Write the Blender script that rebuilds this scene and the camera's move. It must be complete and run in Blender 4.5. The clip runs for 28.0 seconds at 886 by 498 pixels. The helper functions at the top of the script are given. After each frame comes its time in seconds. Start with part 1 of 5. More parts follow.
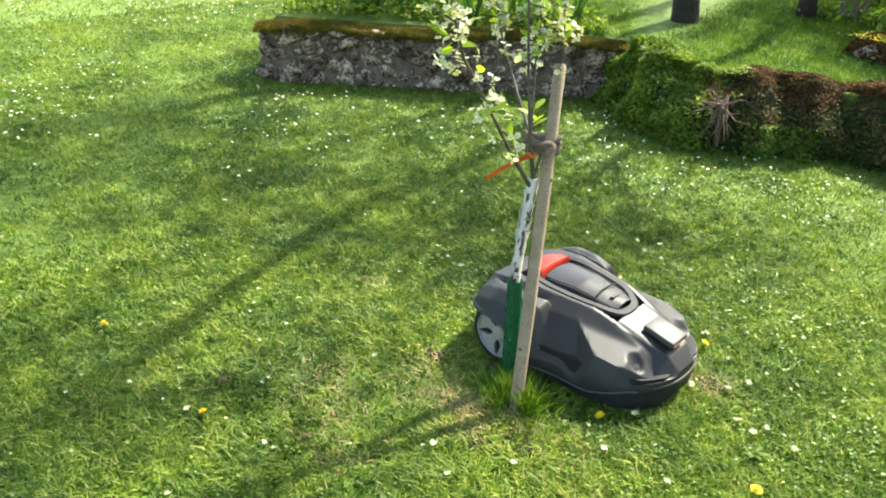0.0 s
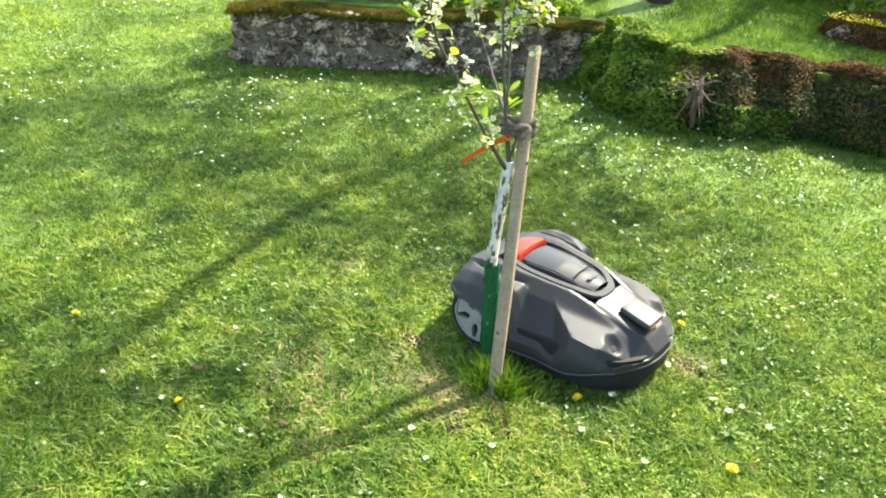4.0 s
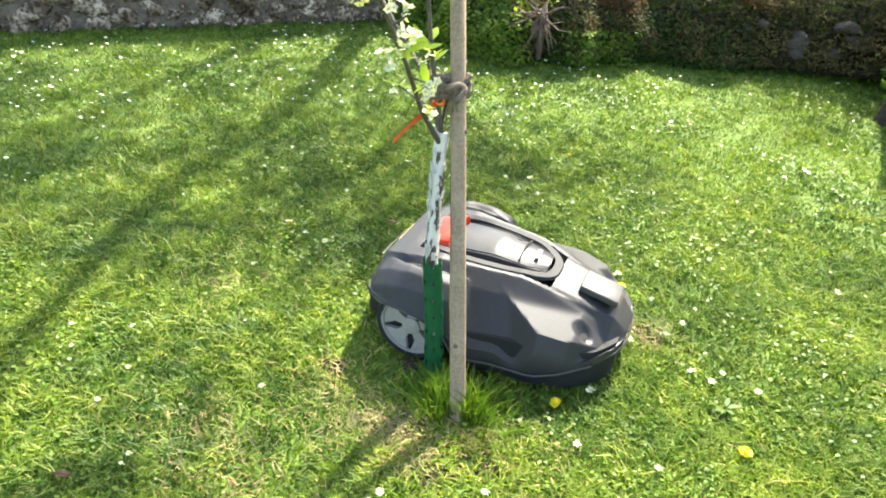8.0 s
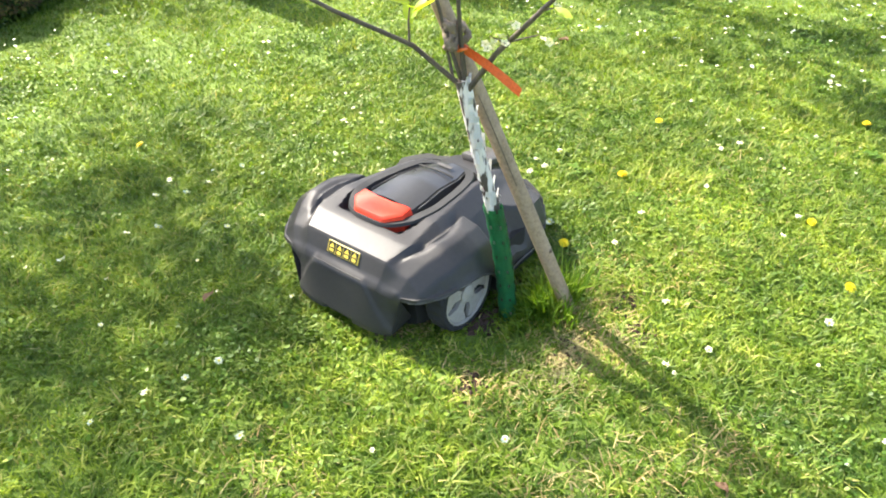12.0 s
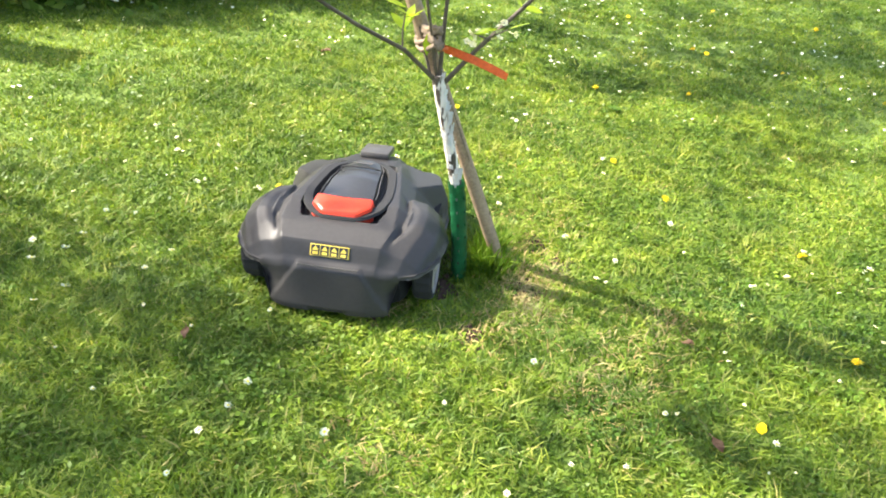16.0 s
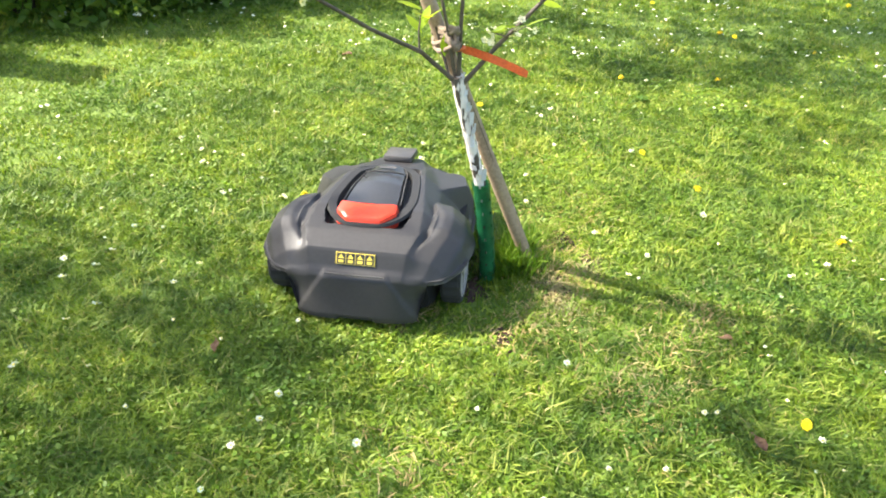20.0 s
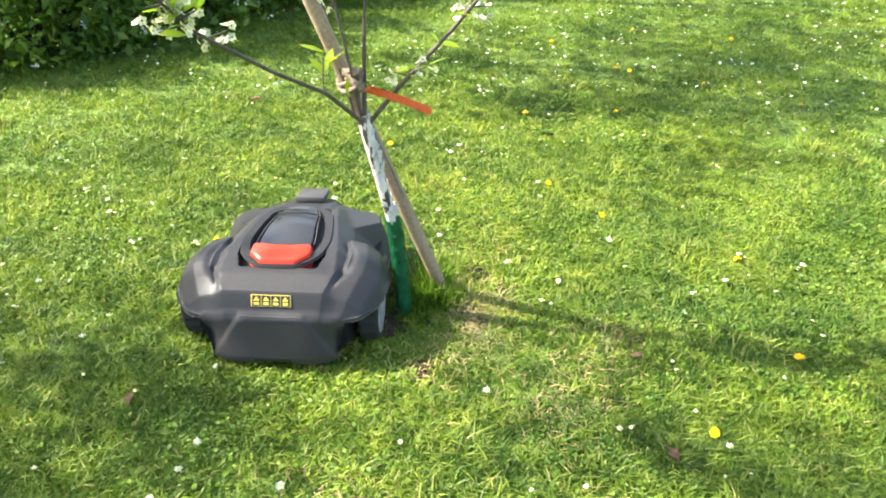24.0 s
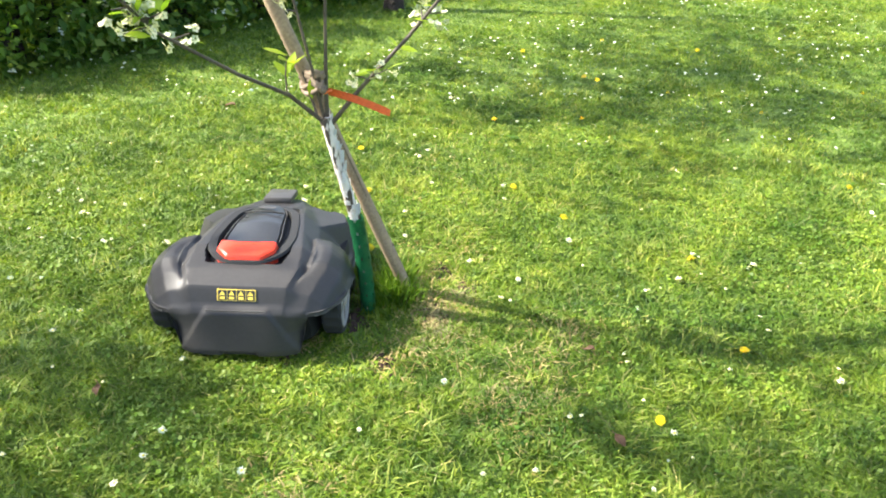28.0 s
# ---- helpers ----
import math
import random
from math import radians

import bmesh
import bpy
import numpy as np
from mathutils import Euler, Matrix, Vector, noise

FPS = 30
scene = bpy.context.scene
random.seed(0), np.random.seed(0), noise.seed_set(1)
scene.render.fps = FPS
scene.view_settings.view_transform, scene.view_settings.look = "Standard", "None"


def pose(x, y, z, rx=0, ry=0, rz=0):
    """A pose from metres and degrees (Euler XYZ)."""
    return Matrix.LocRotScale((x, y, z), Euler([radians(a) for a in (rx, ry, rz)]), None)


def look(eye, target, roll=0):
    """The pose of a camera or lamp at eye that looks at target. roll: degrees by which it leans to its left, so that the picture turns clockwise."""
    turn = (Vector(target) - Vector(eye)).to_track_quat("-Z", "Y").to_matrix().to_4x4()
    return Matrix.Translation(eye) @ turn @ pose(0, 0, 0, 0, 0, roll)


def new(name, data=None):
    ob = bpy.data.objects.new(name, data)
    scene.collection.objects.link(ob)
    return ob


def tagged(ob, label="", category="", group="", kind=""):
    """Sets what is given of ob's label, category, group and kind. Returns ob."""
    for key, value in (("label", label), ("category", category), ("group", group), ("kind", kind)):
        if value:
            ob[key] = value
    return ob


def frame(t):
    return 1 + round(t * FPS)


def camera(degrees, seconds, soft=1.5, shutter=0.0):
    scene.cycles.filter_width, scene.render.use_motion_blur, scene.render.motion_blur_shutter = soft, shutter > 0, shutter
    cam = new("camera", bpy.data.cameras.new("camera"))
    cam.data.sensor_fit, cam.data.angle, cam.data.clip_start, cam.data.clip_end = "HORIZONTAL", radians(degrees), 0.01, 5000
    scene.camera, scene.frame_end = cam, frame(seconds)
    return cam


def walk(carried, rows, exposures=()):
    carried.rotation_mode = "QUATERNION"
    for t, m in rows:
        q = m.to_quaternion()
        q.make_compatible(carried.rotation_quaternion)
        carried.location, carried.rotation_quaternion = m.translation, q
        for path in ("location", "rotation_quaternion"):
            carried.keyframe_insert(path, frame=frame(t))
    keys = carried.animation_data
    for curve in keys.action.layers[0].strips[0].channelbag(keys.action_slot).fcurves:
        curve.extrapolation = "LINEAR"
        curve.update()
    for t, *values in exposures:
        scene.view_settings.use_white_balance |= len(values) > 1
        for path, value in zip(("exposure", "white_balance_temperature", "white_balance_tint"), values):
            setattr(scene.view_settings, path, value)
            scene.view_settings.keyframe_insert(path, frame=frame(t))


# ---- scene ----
cam = camera(59.5, 28.0, soft=1.85)

PATH = [
    (0, (0.87, -1.886, 1.643), (-0.092, -0.389, 0.73), 5.1),
    (0.5, (0.866, -1.883, 1.642), (-0.089, -0.385, 0.722), 5.1),
    (1, (0.868, -1.881, 1.638), (-0.082, -0.383, 0.714), 4.9),
    (1.5, (0.867, -1.884, 1.641), (-0.075, -0.385, 0.711), 4.9),
    (2, (0.869, -1.88, 1.633), (-0.071, -0.379, 0.704), 4.6),
    (2.5, (0.865, -1.878, 1.632), (-0.069, -0.373, 0.702), 4.7),
    (3, (0.871, -1.874, 1.642), (-0.059, -0.371, 0.705), 4.8),
    (3.5, (0.867, -1.87, 1.64), (-0.051, -0.363, 0.698), 5.1),
    (5.5, (0.877, -1.868, 1.646), (0.013, -0.341, 0.685), 5.1),
    (6, (0.876, -1.862, 1.635), (0.026, -0.327, 0.675), 4.8),
    (6.5, (0.827, -1.858, 1.616), (0.023, -0.304, 0.648), 4.6),
    (7, (0.725, -1.773, 1.567), (-0.011, -0.192, 0.589), 5.6),
    (7.5, (0.54, -1.595, 1.553), (-0.121, -0.008, 0.532), 4.7),
    (8, (0.274, -1.539, 1.482), (-0.117, 0.129, 0.45), 5.4),
    (8.5, (-0.058, -1.549, 1.495), (-0.055, 0.152, 0.443), 5.4),
    (9, (-0.316, -1.441, 1.465), (-0.043, 0.17, 0.311), 8.1),
    (9.5, (-0.597, -1.352, 1.472), (-0.156, 0.167, 0.248), 5.3),
    (10, (-0.895, -1.325, 1.449), (-0.108, 0.077, 0.26), 6.8),
    (10.5, (-1.065, -1.108, 1.417), (-0.097, 0.173, 0.225), 7.2),
    (11, (-1.208, -0.957, 1.478), (-0.132, 0.191, 0.244), 6.7),
    (11.5, (-1.448, -0.806, 1.444), (-0.206, 0.229, 0.267), 1.9),
    (13.5, (-1.912, -0.092, 1.473), (-0.335, 0.31, 0.31), 0.6),
    (14, (-2.003, 0.047, 1.476), (-0.377, 0.281, 0.335), 3.0),
    (14.5, (-2.111, 0.184, 1.483), (-0.461, 0.341, 0.363), 0.8),
    (15, (-2.171, 0.223, 1.502), (-0.506, 0.272, 0.396), 5.2),
    (15.5, (-2.203, 0.229, 1.496), (-0.531, 0.223, 0.398), 5.2),
    (16, (-2.214, 0.227, 1.496), (-0.546, 0.202, 0.393), 4.1),
    (16.5, (-2.204, 0.223, 1.494), (-0.538, 0.214, 0.387), 2.7),
    (17, (-2.196, 0.222, 1.496), (-0.532, 0.245, 0.386), 2.2),
    (17.5, (-2.194, 0.22, 1.5), (-0.532, 0.253, 0.387), 2.3),
    (18, (-2.186, 0.219, 1.499), (-0.525, 0.249, 0.386), 1.1),
    (18.5, (-2.179, 0.219, 1.497), (-0.517, 0.249, 0.384), 1.0),
    (19, (-2.181, 0.212, 1.499), (-0.52, 0.252, 0.385), 1.0),
    (19.5, (-2.181, 0.209, 1.496), (-0.52, 0.26, 0.383), 0.4),
    (20, (-2.173, 0.209, 1.497), (-0.514, 0.269, 0.382), 0.1),
    (20.5, (-2.172, 0.207, 1.498), (-0.512, 0.271, 0.383), 0.2),
    (21, (-2.17, 0.199, 1.5), (-0.51, 0.262, 0.386), -0.3),
    (21.5, (-2.172, 0.194, 1.501), (-0.509, 0.234, 0.391), -1.0),
    (23.5, (-2.196, 0.194, 1.509), (-0.486, 0.104, 0.475), -0.1),
    (24, (-2.212, 0.188, 1.506), (-0.503, 0.046, 0.477), 0.6),
    (24.5, (-2.243, 0.121, 1.511), (-0.531, -0.047, 0.492), 2.5),
    (25, (-2.287, 0.098, 1.509), (-0.576, -0.036, 0.484), 1.5),
    (25.5, (-2.302, 0.121, 1.512), (-0.59, -0.005, 0.487), 1.3),
    (26, (-2.314, 0.121, 1.513), (-0.598, -0.007, 0.493), 1.3),
    (26.5, (-2.318, 0.117, 1.514), (-0.601, -0.021, 0.498), 1.0),
    (27, (-2.316, 0.117, 1.519), (-0.599, -0.038, 0.505), 1.0),
    (27.5, (-2.322, 0.12, 1.517), (-0.602, -0.052, 0.511), 1.3),
    (28, (-2.319, 0.124, 1.516), (-0.599, -0.06, 0.513), 1.4),
]
EXPOSURES = [(0, 1.78, 6700, 2), (2, 1.88, 6700, 2), (3.5, 2.00, 6700, 2), (5.5, 2.15, 6750, 3), (8, 2.20, 6700, 6), (11, 2.19, 6750, 9), (14, 2.12, 6800, 10), (20, 2.09, 6680, 9), (25, 2.06, 6560, 8), (28, 2.00, 6560, 8)]
walk(cam, [(t, look(eye, target, roll)) for t, eye, target, roll in PATH], EXPOSURES)

# ---- world, sun ----
SUN_DIR = Vector((0.13, 1.0, 1.0)).normalized()
world = bpy.data.worlds.new("world")
scene.world = world
world.use_nodes = True
wn = world.node_tree
sky = wn.nodes.new("ShaderNodeTexSky")
sky.sky_type = "NISHITA"
sky.sun_disc = False
sky.air_density, sky.dust_density, sky.ozone_density = 0.8, 2.5, 0.5
sky.sun_elevation = math.asin(SUN_DIR.z)
sky.sun_rotation = math.atan2(SUN_DIR.x, SUN_DIR.y)
wn.links.new(sky.outputs[0], wn.nodes["Background"].inputs[0])
wn.nodes["Background"].inputs[1].default_value = 0.15
sun_data = bpy.data.lights.new("sun", "SUN")
sun_data.energy = 3.8
sun_data.angle = radians(0.6)
sun_data.color = (1.0, 0.95, 0.86)
sun = new("sun", sun_data)
sun.matrix_world = look(SUN_DIR * 30, (0, 0, 0))


# ---- materials ----
def mat(name, rough=0.6, metal=0.0, spec=0.5):
    m = bpy.data.materials.new(name)
    m.use_nodes = True
    b = m.node_tree.nodes["Principled BSDF"]
    b.inputs["Roughness"].default_value = rough
    b.inputs["Metallic"].default_value = metal
    b.inputs["Specular IOR Level"].default_value = spec
    return m, m.node_tree, b


def node(nt, kind, **values):
    n = nt.nodes.new(kind)
    for key, value in values.items():
        n.inputs[key.replace("_", " ")].default_value = value
    return n


def ramp(nt, fac, *stops):
    r = nt.nodes.new("ShaderNodeValToRGB")
    e = r.color_ramp.elements
    while len(e) < len(stops):
        e.new(0.5)
    for item, (p, c) in zip(e, stops):
        item.position, item.color = p, (*c, 1)
    nt.links.new(fac, r.inputs[0])
    return r.outputs[0]


def noise_tex(nt, scale, detail=4.0, space="Object", rough=0.55):
    co = nt.nodes.new("ShaderNodeTexCoord")
    n = node(nt, "ShaderNodeTexNoise", Scale=scale, Detail=detail, Roughness=rough)
    nt.links.new(co.outputs[space], n.inputs["Vector"])
    return n.outputs["Fac"]


def world_noise(nt, scale, detail=3.0):
    g = nt.nodes.new("ShaderNodeNewGeometry")
    n = node(nt, "ShaderNodeTexNoise", Scale=scale, Detail=detail)
    nt.links.new(g.outputs["Position"], n.inputs["Vector"])
    return n.outputs["Fac"]


def mixed(nt, fac, a, b, blend="MIX"):
    m = nt.nodes.new("ShaderNodeMix")
    m.data_type, m.blend_type = "RGBA", blend
    for value, slot in ((fac, 0), (a, 6), (b, 7)):
        if isinstance(value, (int, float)):
            m.inputs[slot].default_value = value
        elif isinstance(value, tuple):
            m.inputs[slot].default_value = (*value, 1)
        else:
            nt.links.new(value, m.inputs[slot])
    return m.outputs[2]


def bumped(nt, b, height, strength=0.3, distance=0.01):
    n = node(nt, "ShaderNodeBump", Strength=strength, Distance=distance)
    nt.links.new(height, n.inputs["Height"])
    nt.links.new(n.outputs[0], b.inputs["Normal"])


def simple(name, c1, c2, scale=30.0, rough=0.6, bump=0.2, dist=0.004, metal=0.0, fine=None, spec=0.5):
    """Two tones mixed by noise at two scales, with fine relief."""
    m, nt, b = mat(name, rough, metal, spec)
    base = ramp(nt, noise_tex(nt, scale), (0.35, c1), (0.65, c2))
    f = noise_tex(nt, fine or scale * 7, 3)
    col = mixed(nt, 0.35, base, ramp(nt, f, (0.3, tuple(v * 0.55 for v in c1)), (0.7, tuple(min(1, v * 1.3) for v in c2))))
    nt.links.new(col, b.inputs["Base Color"])
    if bump:
        bumped(nt, b, f, bump, dist)
    return m


def leafy(name, dark, light, yellow, through_amount=0.4, rough=0.5, patch=2.2, dry=None, turn=0.93, clump=0.0):
    """Thin leaves: colour by leaf and by place, and some light passing through."""
    m, nt, b = mat(name, rough, 0.0, 0.3)
    g = nt.nodes.new("ShaderNodeNewGeometry")
    base = ramp(nt, g.outputs["Random Per Island"], (0.0, dark), (0.55, light), (turn, yellow), (1.0, dry or yellow))
    place = world_noise(nt, patch, 4)
    tone = ramp(nt, place, (0.34, (0.55, 0.66, 0.55)), (0.66, (1.3, 1.2, 0.9)))
    col = mixed(nt, 1.0, base, tone, "MULTIPLY")
    if clump:
        col = mixed(nt, 1.0, col, ramp(nt, world_noise(nt, clump, 3), (0.36, (0.62, 0.74, 0.64)), (0.50, (0.98, 1.0, 1.0)), (0.66, (1.38, 1.28, 1.4))), "MULTIPLY")
    nt.links.new(col, b.inputs["Base Color"])
    tr = nt.nodes.new("ShaderNodeBsdfTranslucent")
    nt.links.new(mixed(nt, 1.0, col, (1.1, 1.15, 0.5), "MULTIPLY"), tr.inputs[0])
    mix = node(nt, "ShaderNodeMixShader")
    mix.inputs[0].default_value = through_amount
    nt.links.new(b.outputs[0], mix.inputs[1])
    nt.links.new(tr.outputs[0], mix.inputs[2])
    nt.links.new(mix.outputs[0], nt.nodes["Material Output"].inputs[0])
    return m


GRASS = leafy("grass", (0.093, 0.164, 0.014), (0.170, 0.256, 0.025), (0.265, 0.335, 0.068), 0.40, 0.50, 1.9, (0.37, 0.33, 0.16), 0.91, 15.0)
CLOVER = leafy("clover_leaf", (0.078, 0.150, 0.013), (0.157, 0.262, 0.027), (0.26, 0.345, 0.072), 0.35, 0.45, 1.9, None, 0.93, 11.0)
TALL_GRASS = leafy("tall_grass", (0.075, 0.15, 0.012), (0.13, 0.23, 0.020), (0.24, 0.32, 0.045), 0.35, 0.55)
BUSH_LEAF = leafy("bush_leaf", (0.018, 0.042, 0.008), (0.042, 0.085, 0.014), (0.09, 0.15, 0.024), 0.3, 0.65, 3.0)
IVY_LEAF = leafy("ivy_leaf", (0.08, 0.15, 0.024), (0.19, 0.29, 0.04), (0.36, 0.42, 0.07), 0.52, 0.6, 3.0)
HEDGE_LEAF = leafy("hedge_leaf", (0.065, 0.135, 0.022), (0.15, 0.26, 0.042), (0.30, 0.38, 0.09), 0.5, 0.5, 3.0)
IRIS_LEAF = leafy("iris_leaf", (0.05, 0.13, 0.025), (0.09, 0.21, 0.04), (0.16, 0.30, 0.06), 0.35, 0.4, 3.0)
HEATHER = leafy("heather", (0.055, 0.030, 0.014), (0.135, 0.062, 0.026), (0.22, 0.125, 0.045), 0.3, 0.9, 5.0)
DRY_STEMS = leafy("dry_stems", (0.045, 0.036, 0.018), (0.10, 0.078, 0.036), (0.17, 0.15, 0.055), 0.25, 0.9, 6.0)
YOUNG_LEAF = leafy("young_leaf", (0.25, 0.37, 0.035), (0.37, 0.49, 0.06), (0.47, 0.56, 0.10), 0.55, 0.4, 8.0)
PETAL = leafy("petal", (0.74, 0.74, 0.70), (0.82, 0.82, 0.78), (0.80, 0.80, 0.68), 0.12, 0.6, 20.0)
CREAM = leafy("cream_petal", (0.68, 0.65, 0.55), (0.76, 0.73, 0.64), (0.70, 0.66, 0.46), 0.15, 0.6, 20.0)
YELLOW = leafy("yellow_petal", (0.80, 0.60, 0.015), (0.86, 0.68, 0.02), (0.87, 0.72, 0.04), 0.1, 0.6, 20.0)
STEM = simple("green_stem", (0.10, 0.17, 0.04), (0.16, 0.24, 0.06), 60, 0.5, 0)
SOIL = simple("turf_soil", (0.085, 0.145, 0.018), (0.155, 0.225, 0.030), 9, 0.95, 0.6, 0.02, fine=70)
EARTH = simple("earth", (0.055, 0.03, 0.02), (0.12, 0.065, 0.045), 35, 0.95, 0.8, 0.02, fine=160)
COARSE = leafy("coarse_grass", (0.16, 0.24, 0.03), (0.26, 0.33, 0.06), (0.36, 0.38, 0.11), 0.35, 0.6, 4.0, (0.42, 0.36, 0.17))
STRAW = leafy("straw", (0.30, 0.22, 0.11), (0.42, 0.33, 0.17), (0.52, 0.42, 0.24), 0.2, 0.7, 5.0)
DRY_LEAF = simple("dry_leaf", (0.14, 0.075, 0.036), (0.27, 0.16, 0.085), 60, 0.7, 0.3)
MORTAR = simple("mortar", (0.090, 0.060, 0.040), (0.26, 0.20, 0.145), 22, 0.95, 0.8, 0.02, fine=90)
MOSS = leafy("moss", (0.06, 0.062, 0.010), (0.13, 0.115, 0.014), (0.24, 0.165, 0.020), 0.2, 0.9, 5.0)
STAKE = simple("weathered_stake", (0.26, 0.180, 0.110), (0.39, 0.282, 0.180), 14, 0.8, 0.35, 0.003, fine=120)
ROPE = simple("grey_cloth", (0.173, 0.126, 0.088), (0.259, 0.196, 0.139), 60, 0.95, 0.6, 0.004, fine=300)
TAG = simple("orange_tag", (0.736, 0.135, 0.022), (0.810, 0.189, 0.030), 20, 0.4, 0.05)
GUARD = simple("green_plastic", (0.010, 0.12, 0.042), (0.028, 0.22, 0.085), 25, 0.35, 0.2)
BARK = simple("young_bark", (0.055, 0.042, 0.030), (0.13, 0.10, 0.07), 30, 0.7, 0.4, 0.003, fine=180)
OLD_BARK = simple("old_bark", (0.024, 0.017, 0.012), (0.060, 0.042, 0.029), 8, 0.95, 1.0, 0.03, fine=45)
ROOT = simple("root_wood", (0.11, 0.070, 0.050), (0.24, 0.16, 0.115), 20, 0.9, 0.3)
DEAD_WOOD = simple("dead_wood", (0.22, 0.16, 0.11), (0.36, 0.27, 0.19), 20, 0.85, 0.3)


def stone_material():
    """Lichen-blotched fieldstone: pale crusts and dark spots run on from stone to stone."""
    m, nt, b = mat("field_stone", 0.95, 0.0, 0.2)
    info = nt.nodes.new("ShaderNodeObjectInfo")
    tone = ramp(nt, info.outputs["Random"], (0.0, (0.20, 0.150, 0.108)), (0.5, (0.32, 0.250, 0.185)), (1.0, (0.44, 0.365, 0.285)))
    lich = ramp(nt, world_noise(nt, 11, 6), (0.40, (0.42, 0.36, 0.30)), (0.52, (0.95, 0.90, 0.84)), (0.64, (1.75, 1.68, 1.60)))
    dark = ramp(nt, world_noise(nt, 44, 5), (0.38, (0.35, 0.32, 0.28)), (0.56, (1.1, 1.1, 1.1)))
    nt.links.new(mixed(nt, 1.0, mixed(nt, 1.0, tone, lich, "MULTIPLY"), dark, "MULTIPLY"), b.inputs["Base Color"])
    bumped(nt, b, world_noise(nt, 60, 5), 0.9, 0.02)
    return m


STONE = stone_material()


def plastic(name, c, rough, dust=0.25, spec=0.38):
    """Moulded plastic with fine grain and a thin film of garden dust."""
    m, nt, b = mat(name, rough, 0.0, spec)
    d = noise_tex(nt, 7, 6)
    f = noise_tex(nt, 90, 4)
    tone = ramp(nt, d, (0.35, c), (0.75, tuple(v * (1 + dust) + 0.012 * dust for v in c)))
    nt.links.new(mixed(nt, 0.3, tone, ramp(nt, f, (0.35, tuple(v * 0.75 for v in c)), (0.7, tuple(v * 1.3 for v in c)))), b.inputs["Base Color"])
    r = nt.nodes.new("ShaderNodeMapRange")
    r.inputs[3].default_value, r.inputs[4].default_value = rough - 0.07, rough + 0.13
    nt.links.new(d, r.inputs[0])
    nt.links.new(r.outputs[0], b.inputs["Roughness"])
    bumped(nt, b, noise_tex(nt, 900, 2), 0.06, 0.001)
    return m


SHELL = plastic("graphite_shell", (0.034, 0.0325, 0.032), 0.44, 0.25, 0.29)
LID = plastic("lid_plastic", (0.034, 0.034, 0.035), 0.27)
FRAME = plastic("frame_plastic", (0.017, 0.017, 0.017), 0.66)
BLACK = plastic("black_plastic", (0.010, 0.010, 0.010), 0.72)
GREY = plastic("silver_plastic", (0.30, 0.275, 0.235), 0.5)
LIGHT = plastic("pale_plastic_and_glint", (0.062, 0.058, 0.053), 0.42)
RED = plastic("red_plastic", (0.68, 0.050, 0.022), 0.32)
RUBBER = plastic("rubber", (0.018, 0.018, 0.018), 0.8)
STICKER_Y = simple("sticker_yellow", (0.62, 0.46, 0.05), (0.66, 0.50, 0.07), 20, 0.4, 0)
STICKER_K = simple("sticker_black", (0.015, 0.015, 0.012), (0.02, 0.02, 0.016), 20, 0.4, 0)


def paint_material():
    """White tree paint, cracked open over dark bark."""
    m, nt, b = mat("peeling_paint", 0.85)
    co = nt.nodes.new("ShaderNodeTexCoord")
    mp = nt.nodes.new("ShaderNodeMapping")
    mp.inputs["Scale"].default_value = (1.0, 1.0, 0.28)
    nt.links.new(co.outputs["Object"], mp.inputs[0])
    n = node(nt, "ShaderNodeTexNoise", Scale=42.0, Detail=3.0)
    nt.links.new(mp.outputs[0], n.inputs["Vector"])
    nt.links.new(ramp(nt, n.outputs["Fac"], (0.45, (0.075, 0.058, 0.042)), (0.49, (0.68, 0.61, 0.52)), (0.9, (0.78, 0.73, 0.65))), b.inputs["Base Color"])
    bumped(nt, b, n.outputs["Fac"], 0.8, 0.006)
    return m


PAINT = paint_material()


# ---- mesh helpers ----
def part(name, bm, material, parent=None, label="", smooth=None):
    me = bpy.data.meshes.new(name)
    bm.to_mesh(me)
    bm.free()
    if smooth is not None:
        me.polygons.foreach_set("use_smooth", [True] * len(me.polygons))
        me.set_sharp_from_angle(angle=radians(smooth))
    me.materials.append(material)
    ob = new(name, me)
    ob.parent = parent
    if label:
        ob["label"] = label
    return ob


def share(name, me, parent, m):
    ob = new(name, me)
    ob.parent = parent
    ob.matrix_basis = m
    return ob


def empty(name, m=None):
    ob = new(name)
    ob.empty_display_size = 0.05
    if m is not None:
        ob.matrix_basis = m
    return ob


def box_bm(sx, sy, sz, at=(0, 0, 0), bevel=0.0, seg=2):
    bm = bmesh.new()
    bmesh.ops.create_cube(bm, size=1.0)
    for v in bm.verts:
        v.co = Vector((v.co.x * sx + at[0], v.co.y * sy + at[1], v.co.z * sz + at[2]))
    if bevel:
        bmesh.ops.bevel(bm, geom=bm.edges[:], offset=bevel, segments=seg, affect="EDGES", profile=0.5)
    return bm


